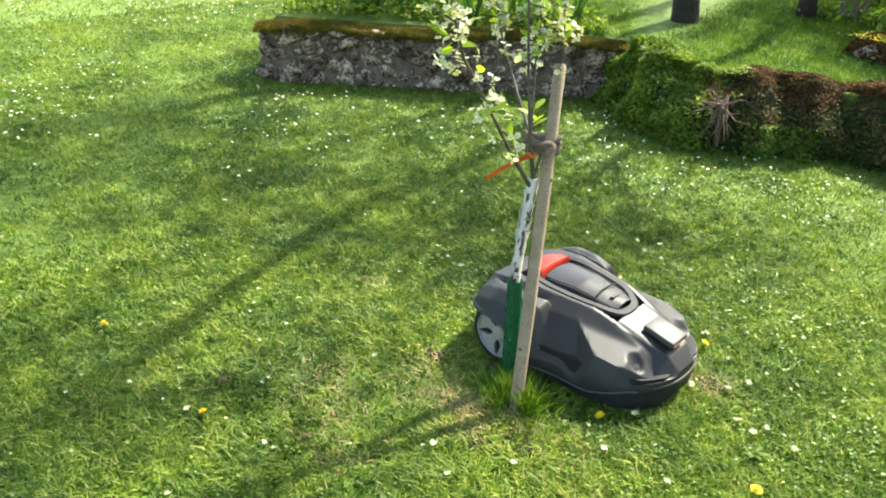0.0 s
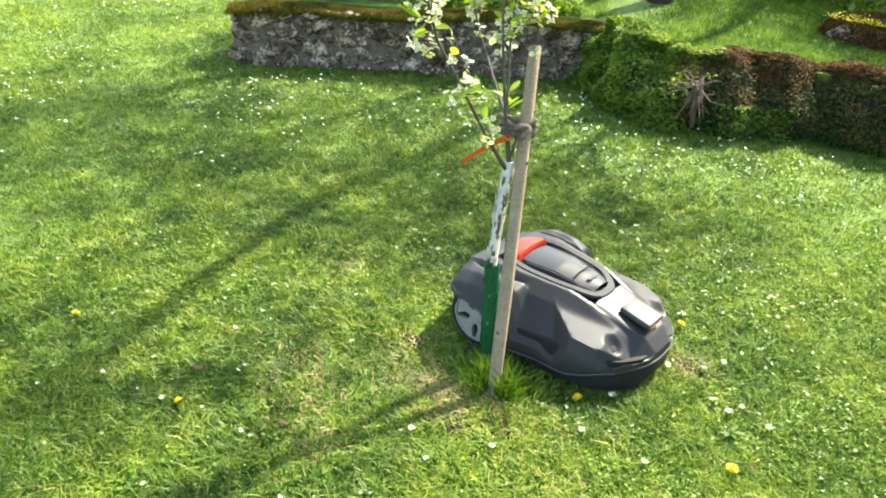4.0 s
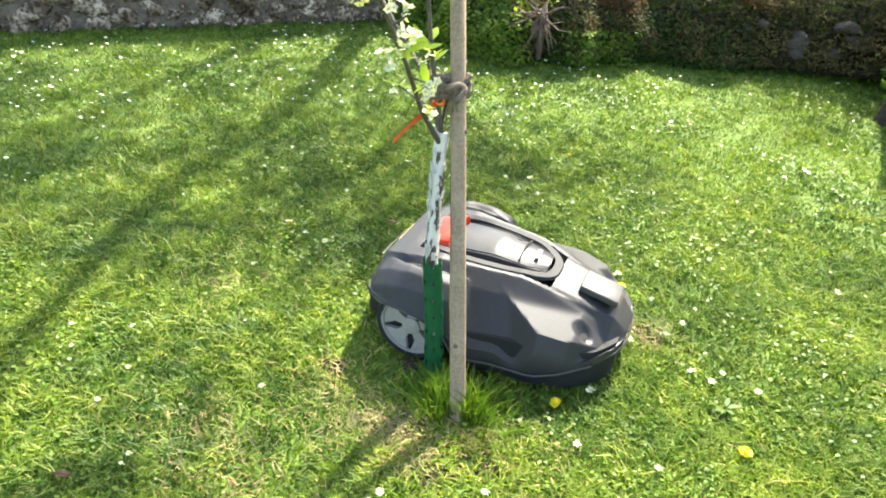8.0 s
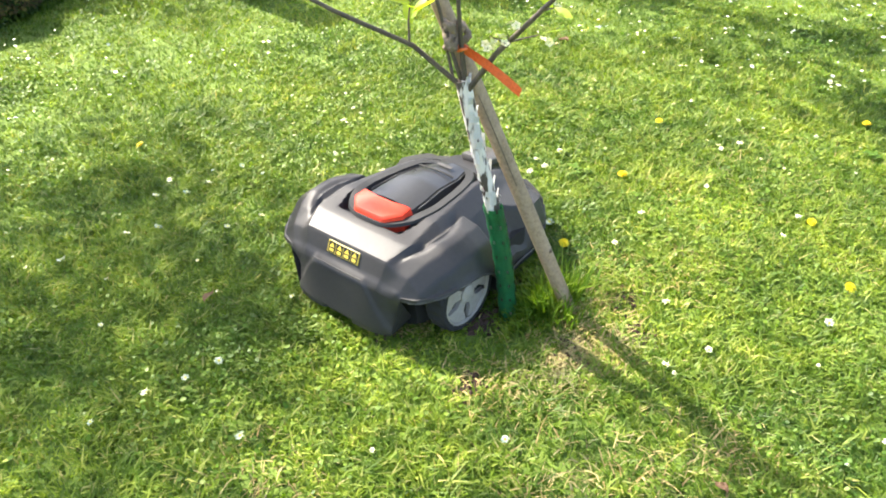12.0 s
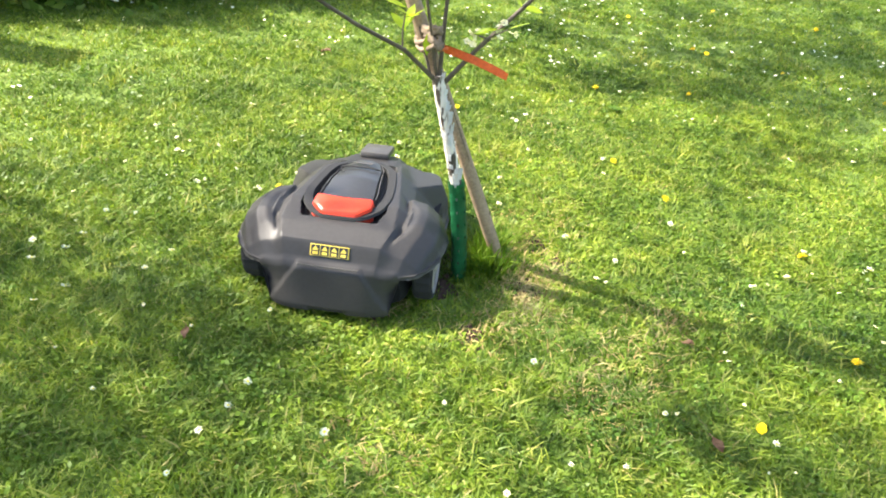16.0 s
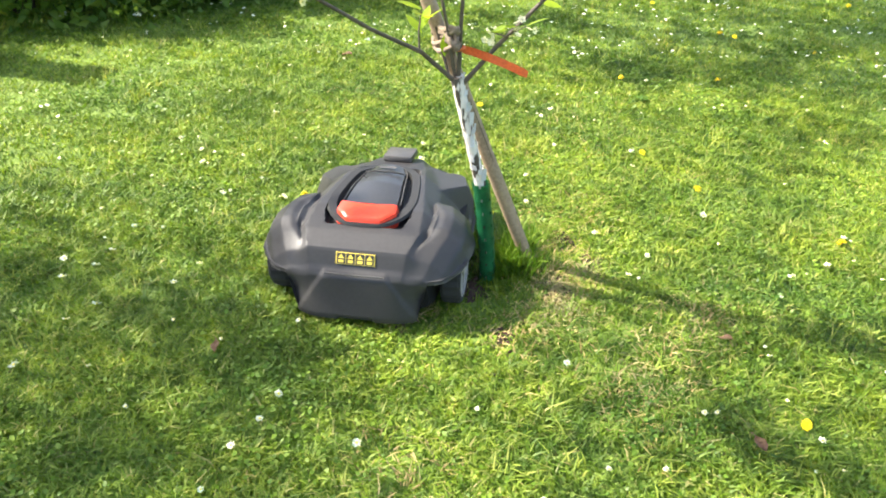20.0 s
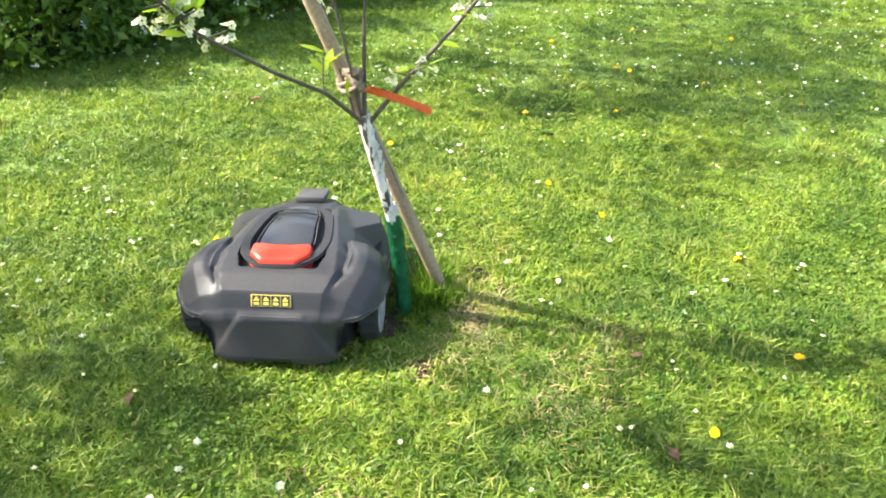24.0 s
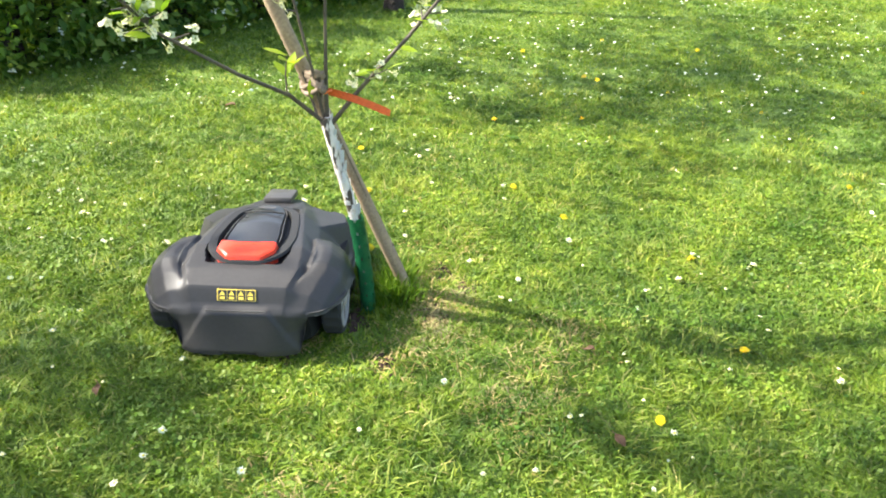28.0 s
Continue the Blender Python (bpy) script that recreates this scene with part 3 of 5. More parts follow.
    cover("shoots", 3000, 1.6, 4.0, 0.50, 0.98, 0.030, IVY_LEAF, "yellow-green shoots", 0.11)
    # dark stones that hold the bank's far end
    r = random.Random(14)
    for k in range(64):
        p, n, _ = bank_point(r.uniform(6.1, 8.9))
        z = r.uniform(0.03, 0.34)
        q = p + n * (0.055 - 0.16 * max(0.0, z - 0.15) + r.uniform(-0.02, 0.02))
        w = r.uniform(0.09, 0.20)
        share("stone", DARK_STONES[k % 3], bank, pose(q.x - o.x, q.y - o.y, z, r.uniform(-15, 15), r.uniform(-20, 20), r.uniform(0, 30)) @ Matrix.Diagonal((w, 0.13, w * 0.6, 1)))
    # dead root stock hanging out of the bank
    root = empty("dead_rootstock", pose(-0.36, 3.22, 0.32))
    tagged(root, "dead brown rootstock with bare twigs on the bank", "dead root")
    r = random.Random(4)
    for k in range(34):
        a = r.uniform(-0.5, math.pi + 0.5) if k % 2 else r.uniform(math.pi * 1.25, math.pi * 1.75)
        l = r.uniform(0.09, 0.22)
        tip = Vector((math.cos(a) * l, -r.uniform(0.02, 0.13), math.sin(a) * l * (0.6 if math.sin(a) > 0 else 1.2)))
        mid = tip * 0.5 + Vector((r.uniform(-0.04, 0.04), -0.04, r.uniform(-0.03, 0.04)))
        part("twig", tube_bm([(r.uniform(-0.02, 0.02), 0.02, r.uniform(-0.03, 0.03)), mid, tip], [0.0065, 0.0042, 0.0018], 5), ROOT, root)
    part("stump", tube_bm([(0, 0.06, -0.29), (0.01, -0.02, -0.14), (0.0, -0.03, 0.0), (0.01, 0.02, 0.06)], [0.016, 0.020, 0.024, 0.010], 9, jitter=0.2), ROOT, root, smooth=60)


build_bank()


def build_terrace_plants():
    rng = np.random.default_rng(33)
    # grass on the raised ground
    c = 290000
    x = rng.uniform(-4.6, 4.5, c)
    y = rng.uniform(3.2, 8.5, c)
    edge = np.interp(x, [p[0] for p in BANK], [p[1] for p in BANK])
    w = (WALL_B - WALL_A).normalized()
    behind = (y - WALL_A.y) * w.x - (x - WALL_A.x) * w.y             # how far behind the wall's face
    ok = np.where(x > -1.3, y > edge + 0.30, (behind > 0.36) & (x > -3.2 - (y - 2.5) * 0.35))
    r = np.where(x > -1.3, y - edge - 0.12, np.clip(behind, 0, 12) - 0.33)
    x, y, r = x[ok], y[ok], r[ok]
    z = TERRACE - 0.016 + 0.053 * np.clip(r, 0, 12)
    stuff("terrace_grass", blades("terrace_grass", np.stack([x, y], 1), z, 0.034 * np.ones(len(x)), 0.009, TALL_GRASS, rng, 1.0, 1), "longer green grass on the raised ground", "grass")
    # iris clumps behind the wall
    d = (WALL_B - WALL_A).normalized()
    back = Vector((-d.y, d.x))
    r = random.Random(17)
    for k in range(11):
        s = 0.45 + k * 0.19 + r.uniform(-0.05, 0.05)
        q = WALL_A + d * s + back * r.uniform(0.42, 0.75)
        clump = empty("iris_clump", pose(q.x, q.y, TERRACE, 0, 0, r.uniform(0, 360)))
        tagged(clump, "clump of green sword-shaped iris leaves behind the wall", "plant", "irises behind the wall")
        for j in range(15):
            a = r.uniform(0, 2 * math.pi)
            h = r.uniform(0.28, 0.5)
            lean = r.uniform(0.02, 0.22)
            w = r.uniform(0.011, 0.017)
            base = Vector((math.cos(a) * 0.05, math.sin(a) * 0.05, -0.02))
            side = Vector((-math.sin(a), math.cos(a), 0)) * w
            bm = bmesh.new()
            rows = []
            for t in (0, 0.35, 0.7, 1.0):
                p = base + Vector((math.cos(a), math.sin(a), 0)) * lean * t * t + Vector((0, 0, h * t))
                wd = (1, 1.05, 0.7, 0.05)[(0, 0.35, 0.7, 1.0).index(t)]
                rows.append([bm.verts.new(p - side * wd), bm.verts.new(p + Vector((math.cos(a), math.sin(a), 0)) * 0.004), bm.verts.new(p + side * wd)])
            for a1, b1 in zip(rows, rows[1:]):
                bm.faces.new((a1[0], a1[1], b1[1], b1[0]))
                bm.faces.new((a1[1], a1[2], b1[2], b1[1]))
            part("leaf", bm, IRIS_LEAF, clump)
    # low bed plants between them
    c = 4200
    s = rng.uniform(0.1, 2.7, c)
    b = rng.uniform(0.36, 1.2, c)
    px = WALL_A.x + d.x * s + back.x * b
    py = WALL_A.y + d.y * s + back.y * b
    pz = TERRACE + 0.01 + rng.uniform(0, 0.10, c) * np.clip((b - 0.2) * 4, 0.2, 1)
    stuff("bed_plants", leaf_cloud("bed_plants", np.stack([px, py, pz], 1), np.tile([0, 0, 1.0], (c, 1)), 0.05, IVY_LEAF, rng), "low leafy plants in the raised bed", "plants")
    # mossy boulder on the raised ground
    boulder = empty("mossy_boulder", pose(0.42, 5.0, TERRACE + 0.03))
    tagged(boulder, "boulder under brown moss with yellow flowers", "boulder")
    share("stone", STONES[3], boulder, pose(0, 0, 0.05, 0, 0, 20) @ Matrix.Diagonal((0.76, 0.46, 0.30, 1)))
    c = 14000
    v = rng.normal(0, 1, (c, 3))
    v[:, 2] = np.abs(v[:, 2])
    v /= np.linalg.norm(v, axis=1)[:, None]
    ob = new("moss", leaf_cloud("moss", v * [0.39, 0.27, 0.19] * rng.uniform(0.9, 1.05, (c, 1)) + [0, 0, 0.03], v, 0.024, HEATHER, rng))
    ob.parent = boulder
    c = 320
    v = rng.normal(0, 1, (c, 3)) * [0.13, 0.1, 0.05] + [-0.10, 0, 0]
    v[:, 2] = 0.17 + np.abs(v[:, 2]) * 0.5
    v[:, 1] = -0.2 - np.abs(v[:, 1]) * 0.2
    ob = new("flowers", leaf_cloud("flowers", v, np.tile([0, -0.5, 1.0], (c, 1)), 0.012, YELLOW, rng, 0.9))
    ob.parent = boulder
    tagged(ob, "small yellow flowers", kind="stuff")


build_terrace_plants()


# ---- shrubs and trees ----
def build_shrub(x, y, z, radius, height, seed, leaves, blossom=0, label="", wood=None, stems=14):
    rng = np.random.default_rng(seed)
    r = random.Random(seed)
    shrub = empty("shrub", pose(x, y, z))
    tagged(shrub, label, "shrub")
    centres = []
    for k in range(stems):
        a = r.uniform(0, 2 * math.pi)
        e = r.uniform(0.15, 1.0)
        tip = Vector((math.cos(a) * radius * r.uniform(0.45, 1.0) * (1.15 - 0.5 * e), math.sin(a) * radius * r.uniform(0.45, 1.0) * (1.15 - 0.5 * e), height * e))
        mid = tip * 0.5 + Vector((0, 0, height * 0.12))
        part("stem", tube_bm([(r.uniform(-0.08, 0.08), r.uniform(-0.08, 0.08), -0.03), mid, tip], [0.014, 0.009, 0.003], 5), wood or OLD_BARK, shrub)
        centres += [mid, tip, tip * 0.8]
    centres += [Vector((math.cos(a) * radius * 0.75, math.sin(a) * radius * 0.75, 0.10 * height)) for a in np.linspace(0, 6.28, 10)]
    cc = np.array([tuple(c) for c in centres])
    pick = rng.integers(0, len(cc), leaves)
    off = rng.normal(0, 1, (leaves, 3)) * [radius * 0.17, radius * 0.17, height * 0.12]
    pos = cc[pick] + off
    pos[:, 2] = np.abs(pos[:, 2]) + 0.015
    nrm = off / (np.linalg.norm(off, axis=1)[:, None] + 1e-6) + [0, 0, 0.7]
    ob = new("foliage", leaf_cloud("foliage", pos, nrm, 0.074, HEDGE_LEAF, rng))
    ob.parent = shrub
    if blossom:
        pick = rng.integers(0, len(cc), blossom)
        b = cc[pick] + rng.normal(0, 1, (blossom, 3)) * [radius * 0.14, radius * 0.14, height * 0.08]
        b = np.repeat(b, 6, 0) + rng.normal(0, 0.016, (blossom * 6, 3))
        b[:, 2] = np.abs(b[:, 2]) + 0.05
        ob = new("blossom", leaf_cloud("blossom", b, np.tile([0, 0, 1.0], (len(b), 1)), 0.030, PETAL, rng, 0.9))
        tagged(ob, "clusters of small white flowers")
        ob.parent = shrub
    return shrub


HEDGE = "dark green leafy shrub with white blossom at the lawn's edge"
for k, (x, y, rad, hh) in enumerate([(2.65, 3.05, 0.55, 1.3), (2.85, 2.40, 0.55, 1.1), (3.25, 1.95, 0.5, 1.2), (3.75, 1.50, 0.5, 1.2), (4.25, 0.95, 0.45, 1.1), (2.25, 3.75, 0.5, 1.4), (4.75, 0.35, 0.4, 1.0)]):
    build_shrub(x, y, 0, rad, hh, 50 + k, 4600, 80 if k in (2, 3, 4) else 30, HEDGE)
for k, (x, y) in enumerate([(-0.2, 6.35), (0.45, 5.85), (1.1, 5.5), (1.8, 5.2), (2.6, 5.1), (3.5, 5.1)]):
    build_shrub(x, y, TERRACE + 0.1, 0.6, 1.3, 80 + k, 1700, 10, "tangled undergrowth of grey stems and small leaves", DEAD_WOOD, 26)


def build_tree(x, y, z, radius, height, lean, seed, crown, label, name="tree", spread=1.6, crook=None, low=0.62):
    """A tapered trunk with limbs and a loose crown of leaf clumps."""
    r = random.Random(seed)
    rng = np.random.default_rng(seed)
    tree = empty(name, pose(x, y, z))
    tagged(tree, label, "tree")
    path, rad = [], []
    for k in range(9):
        t = k / 8
        off = float(np.interp(t * height, *crook)) if crook else lean[0] * t * height
        path.append((off + 0.04 * math.sin(k * 1.7 + seed), lean[1] * t * height + 0.04 * math.cos(k * 1.3), -0.08 + t * height))
        rad.append(radius * (1.35 - 0.35 * min(1, t * 8)) * (1 - 0.62 * t))
    part("trunk", tube_bm(path, rad, 14, jitter=0.05), OLD_BARK, tree, smooth=70)
    tips = []
    for k in range(11):
        t = r.uniform(low, 1.0)
        i = int(t * 8)
        a = Vector(path[i])
        ang = r.uniform(0, 2 * math.pi)
        l = spread * r.uniform(0.5, 1.0)
        mid = a + Vector((math.cos(ang) * l * 0.5, math.sin(ang) * l * 0.5, l * 0.45))
        tip = a + Vector((math.cos(ang) * l, math.sin(ang) * l, l * r.uniform(0.5, 0.9)))
        part("limb", tube_bm([a, mid, tip], [rad[i] * 0.34, rad[i] * 0.18, 0.006], 7), OLD_BARK, tree)
        tips += [mid, tip, mid.lerp(tip, 0.5)]
    cc = np.array([tuple(q) for q in tips])
    pick = rng.integers(0, len(cc), crown)
    spray = rng.normal(0, 0.34, (len(cc), 5, 3))                      # five leafy sprays to a limb's end
    pos = cc[pick] + spray[pick, rng.integers(0, 5, crown)] + rng.normal(0, 0.11, (crown, 3))
    ob = new("crown", leaf_cloud("crown", pos, rng.normal(0, 1, (crown, 3)) + [0, 0, 0.6], 0.10, BUSH_LEAF, rng))
    ob.parent = tree
    return tree


OLD = "old garden tree with rough dark bark and loose spring foliage"
CROOK = ((0, 0.5, 1.5, 2.5, 2.9, 3.9, 4.5, 5.0, 6.2), (0, -0.06, 0.05, 0.25, 0.33, 0.46, 0.62, 0.80, 1.10))
build_tree(-1.30, 4.95, TERRACE, 0.095, 6.0, (0.0, 0.0), 2, 520, OLD, spread=0.6, crook=CROOK, low=0.88)
build_tree(-0.50, 5.95, TERRACE, 0.078, 3.9, (0.055, -0.20), 3, 1500, OLD, spread=0.6, low=0.80)
build_tree(4.25, -0.15, 0, 0.07, 3.6, (0.0, 0.0), 4, 700, "slender garden tree with reddish brown bark", spread=1.0)
# out of view, added for the shade bands on the lawn's left
build_tree(-2.9, 6.6, TERRACE, 0.13, 6.9, (0.06, 0.0), 5, 3600, OLD, spread=1.8)
build_tree(-1.4, 7.6, TERRACE, 0.11, 6.9, (0.0, 0.0), 9, 1000, OLD, spread=1.1)
# not seen: added among the shrubs to dapple the lawn's right side
build_tree(3.15, 2.20, 0, 0.05, 4.3, (-0.10, -0.01), 6, 4000, "unseen slender tree added in the shrubs to shade the lawn", spread=1.35)
# two more out of view, added to shade the raised ground
build_tree(0.6, 10.2, TERRACE + 0.2, 0.14, 5.0, (0.0, 0.0), 7, 5600, OLD, spread=1.9)
build_tree(3.2, 10.0, TERRACE + 0.2, 0.14, 5.2, (0.0, 0.0), 8, 2600, OLD, spread=1.9)


def build_stump():
    stump = empty("tree_stump", pose(1.80, 3.25, 0))
    tagged(stump, "tall cut tree stump with rough dark bark", "tree stump")
    part("trunk", tube_bm([(0, 0, -0.08), (0.0, 0, 0.04), (0.0, 0, 0.18), (-0.02, 0.01, 0.45), (-0.05, 0.02, 0.8), (-0.08, 0.03, 1.08)], [0.19, 0.155, 0.135, 0.125, 0.122, 0.12], 18, jitter=0.06), OLD_BARK, stump, smooth=60)
    part("cut_top", tube_bm([(-0.08, 0.03, 1.075), (-0.08, 0.03, 1.084)], [0.112, 0.11], 18), DEAD_WOOD, stump, "pale sawn wood")


build_stump()


# ---- robot mower ----
def over(d):
    return np.maximum(d, 0.0)


def shell_height(x, y):
    """Height of the moulded shell over the mower's own plan: spine, wheel covers, waist and nose, each with slanted facets."""
    a = np.abs(y)
    # spine: up the steep back face, over the lid, down to the nose
    top = np.interp(x, [-0.17, -0.150, -0.09, 0.02, 0.25, 0.42, 0.52, 0.56], [0.186, 0.234, 0.256, 0.272, 0.262, 0.218, 0.180, 0.135])
    half = np.interp(x, [-0.17, -0.08, 0.02, 0.12, 0.30, 0.45, 0.56], [0.135, 0.165, 0.160, 0.145, 0.115, 0.085, 0.05])
    spine = top - 0.80 * over(a - half) - 0.5 * over(a - half - 0.05)
    # tall covers over the driven wheels: a curved crest, a slanted outer band, a steep outer wall
    crest = np.interp(x, [-0.17, -0.145, -0.10, -0.04, 0.05, 0.11, 0.15], [0.178, 0.218, 0.246, 0.266, 0.266, 0.254, 0.232])
    line = np.interp(x, [-0.17, -0.13, -0.06, 0.02, 0.13], [0.185, 0.207, 0.236, 0.240, 0.222])
    rear = crest - 1.5 * over(line - 0.040 - a) - 0.22 * over(a - line + 0.040) - 0.60 * over(a - line - 0.008) - 1.7 * over(a - line - 0.048) - 1.45 * over(x - 0.118)
    # covers over the front wheels: a broad top facet with a slanting outer edge and a steep flank
    ftop = 0.250 - 0.22 * over(x - 0.20) - 0.55 * over(x - 0.44) - 0.9 * over(x - 0.52) - 0.22 * over(a - 0.10)
    bound = np.minimum(0.148 + 0.62 * (x - 0.19), outline(x) - 0.020 - 0.12 * over(x - 0.42))
    front = ftop - 2.3 * over(a - bound) - 3.0 * over(0.185 - x)
    groove = np.exp(-((a - 0.100 + 0.04 * (x - 0.3)) / 0.012) ** 2) * np.clip((x - 0.28) / 0.08, 0, 1) * np.clip((0.50 - x) / 0.05, 0, 1)
    low = 0.074 + 0.05 * np.clip((x - 0.36) / 0.15, 0, 1)
    waist = 0.172 - 1.15 * over(a - 0.19) - 1.0 * over(x - 0.34)
    k = 0.0032
    parts = np.stack([spine - 0.006 * groove, rear, front - 0.006 * groove, waist, low])
    z = k * np.log(np.exp(parts / k).sum(0))
    # crescent pocket between the spine and the wheel cover
    mid = 0.206 - 0.040 * ((x - 0.00) / 0.11) ** 2
    span = np.clip((x + 0.12) / 0.05, 0, 1) * np.clip((0.12 - x) / 0.06, 0, 1)
    z = z - 0.010 * np.exp(-(((a - mid) / 0.013) ** 2)) * span
    # round sensor dish in each front cover
    d = np.hypot(x - CUP[0], a - CUP[1]) / 0.032
    return z - 0.018 * np.clip(1 - d**2, 0, 1) ** 1.4


CUP = (0.455, 0.160)
OUT_X = [-0.170, -0.160, -0.13, -0.08, 0.0, 0.08, 0.15, 0.24, 0.34, 0.43, 0.50, 0.54, 0.56]
OUT_Y = [0.205, 0.238, 0.270, 0.300, 0.309, 0.306, 0.290, 0.272, 0.270, 0.248, 0.196, 0.132, 0.064]


def outline(x):
    return np.interp(x, OUT_X, OUT_Y)


def arch_height(x):
    """Lower edge of the shell: high over the driven wheel, then down in a curve to the lip."""
    return np.interp(x, [-0.17, -0.03, 0.03, 0.075, 0.105, 0.125, 0.145, 0.36, 0.47, 0.56], [0.150, 0.168, 0.160, 0.138, 0.108, 0.072, 0.048, 0.050, 0.084, 0.100])


def build_mower():
    mower = empty("robot_mower", pose(MOWER_AT[0], MOWER_AT[1], 0.004, 0, 0, MOWER_TURN) @ Matrix.Scale(1.04, 4))
    tagged(mower, "graphite grey robot lawn mower with red stop button beside the sapling", "robot mower")
    # shell
    nx, ny = 130, 121
    xs = np.concatenate([np.linspace(-0.17, -0.13, 14)[:-1], np.linspace(-0.13, 0.50, nx - 26), np.linspace(0.50, 0.56, 14)[1:]])
    us = np.linspace(-1, 1, ny)
    w = outline(xs)
    X = xs[:, None] + 0 * us[None]
    Y = w[:, None] * us[None]
    Z = shell_height(X, Y)
    # recess round the lid
    ring = lid_field(X, Y)
    Z = Z - 0.026 * np.clip((0.030 - ring) / 0.006, 0, 1)
    zb = arch_height(xs)
    Z = np.maximum(Z, (zb + 0.012)[:, None])
    bm = bmesh.new()
    g = [[bm.verts.new((X[i, j], Y[i, j], Z[i, j])) for j in range(ny)] for i in range(len(xs))]
    for i in range(len(xs) - 1):
        for j in range(ny - 1):
            bm.faces.new((g[i][j], g[i + 1][j], g[i + 1][j + 1], g[i][j + 1]))
    # skirt: sides drop to the lower lip
    edge = [(i, 0) for i in range(len(xs))] + [(len(xs) - 1, j) for j in range(1, ny)] + [(i, ny - 1) for i in range(len(xs) - 2, -1, -1)]
    low, mid = [], []
    for i, j in edge:
        c = g[i][j].co
        foot = float(zb[i])
        mid.append(bm.verts.new((c.x, c.y * (1.010 if i else 1.0), (c.z + foot) * 0.5)))
        low.append(bm.verts.new((c.x - 0.002, c.y * 0.985, foot)))
    n = len(edge)
    for k in range(n - 1):
        a, b = g[edge[k][0]][edge[k][1]], g[edge[k + 1][0]][edge[k + 1][1]]
        bm.faces.new((a, b, mid[k + 1], mid[k]))
        bm.faces.new((mid[k], mid[k + 1], low[k + 1], low[k]))
    # tail: the back face runs down in a soft shoulder, with a raised panel that widens to the foot
    prev = g[0]
    for v in np.linspace(0, 1, 27)[1:]:
        row = []
        for j in range(ny):
            c = g[0][j].co
            drop = (c.z - 0.030) * v
            y = c.y * (1 - 0.15 * v)
            rise = float(np.clip((0.088 + 0.105 * v - abs(y)) / 0.012, 0, 1)) * float(np.clip((v - 0.05) / 0.035, 0, 1))
            rise *= 1 - float(np.clip((0.055 - abs(y)) / 0.008, 0, 1)) * float(np.clip((v - 0.90) / 0.03, 0, 1))
            back = 0.017 * min(1.0, v / 0.15) ** 0.7 + 0.022 * max(0.0, v - 0.15) - 0.05 * max(0.0, v - 0.9)
            row.append(bm.verts.new((c.x - back + 0.050 * (abs(y) / 0.2) ** 5 * min(1.0, 2 * v) - 0.008 * rise, y, c.z - drop)))
        for j in range(ny - 1):
            bm.faces.new((prev[j], prev[j + 1], row[j + 1], row[j]))
        prev = row
    for j in (0, ny - 1):
        flank = bm.verts.new((-0.10, prev[j].co.y, 0.04))
        bm.faces.new((prev[j], flank, low[0] if j == 0 else low[-1]))
    bmesh.ops.recalc_face_normals(bm, faces=bm.faces[:])
    part("body", bm, SHELL, mower, smooth=28)
    # chassis and bumper below
    bm = bmesh.new()
    pts = [(x, y) for x, y in zip(np.linspace(-0.105, 0.545, 30), 0 * np.ones(30))]
    loop = []
    for z, k in ((0.012, 0.88), (0.026, 0.975), (0.060, 0.985), (0.135, 0.93)):
        up_side = [(x, outline(x) * k - (0.085 if x < 0.13 else 0)) for x, _ in pts]
        ringp = up_side + [(x, -y) for x, y in reversed(up_side)]
        loop.append([bm.verts.new((x, y, z)) for x, y in ringp])
    for a, b in zip(loop, loop[1:]):
        for k in range(len(a)):
            bm.faces.new((a[k], a[(k + 1) % len(a)], b[(k + 1) % len(a)], b[k]))
    bm.faces.new(loop[0])
    bm.faces.new(loop[-1])
    bmesh.ops.recalc_face_normals(bm, faces=bm.faces[:])
    part("chassis", bm, BLACK, mower, "matt black underbody", smooth=40)
    # lower lip from waist round the nose, its glint put in as paler plastic
    for sgn in (1, -1):
        path = [(x, sgn * (outline(x) + 0.004), float(arch_height(x)) + 0.009) for x in np.linspace(0.145, 0.50, 14)]
        part("lip", tube_bm(path, [0.0035] * 14, 6), LIGHT, mower, "moulded edge with its glint put in as paler plastic", smooth=60)
        # wheel arch edge, a paler tube in place of its glint
        arc = [(x, sgn * (outline(x) + 0.001), float(arch_height(x)) + 0.001) for x in (-0.165, -0.15, -0.1, -0.03, 0.03, 0.075, 0.105, 0.125, 0.145)]
        part("arch_edge", tube_bm(arc, [0.0035] * 9, 6), LIGHT, mower, "moulded edge with its glint put in as paler plastic", smooth=60)
    path = [(0.5 + 0.066 * math.cos(a), 0.165 * math.sin(a), 0.104) for a in np.linspace(-math.pi / 2, math.pi / 2, 21)]
    part("nose_lip", tube_bm(path, [0.0035] * 21, 6), LIGHT, mower, smooth=60)
    build_lid(mower)
    # stop button
    bm = bmesh.new()
    prof = [(-0.062, 0.045), (-0.058, 0.056), (-0.020, 0.090), (0.018, 0.088), (0.012, 0.03)]
    ringp = prof + [(x, -y) for x, y in reversed(prof)]
    layers = []
    for z, k in ((0.232, 1.04), (0.262, 1.0), (0.280, 0.95), (0.285, 0.86)):
        layers.append([bm.verts.new(((x + 0.02) * k - 0.02, y * k, z + 0.12 * (x + 0.05) * (z > 0.25))) for x, y in ringp])
    for a, b in zip(layers, layers[1:]):
        for k in range(len(a)):
            bm.faces.new((a[k], a[(k + 1) % len(a)], b[(k + 1) % len(a)], b[k]))
    bm.faces.new(layers[-1])
    bmesh.ops.recalc_face_normals(bm, faces=bm.faces[:])
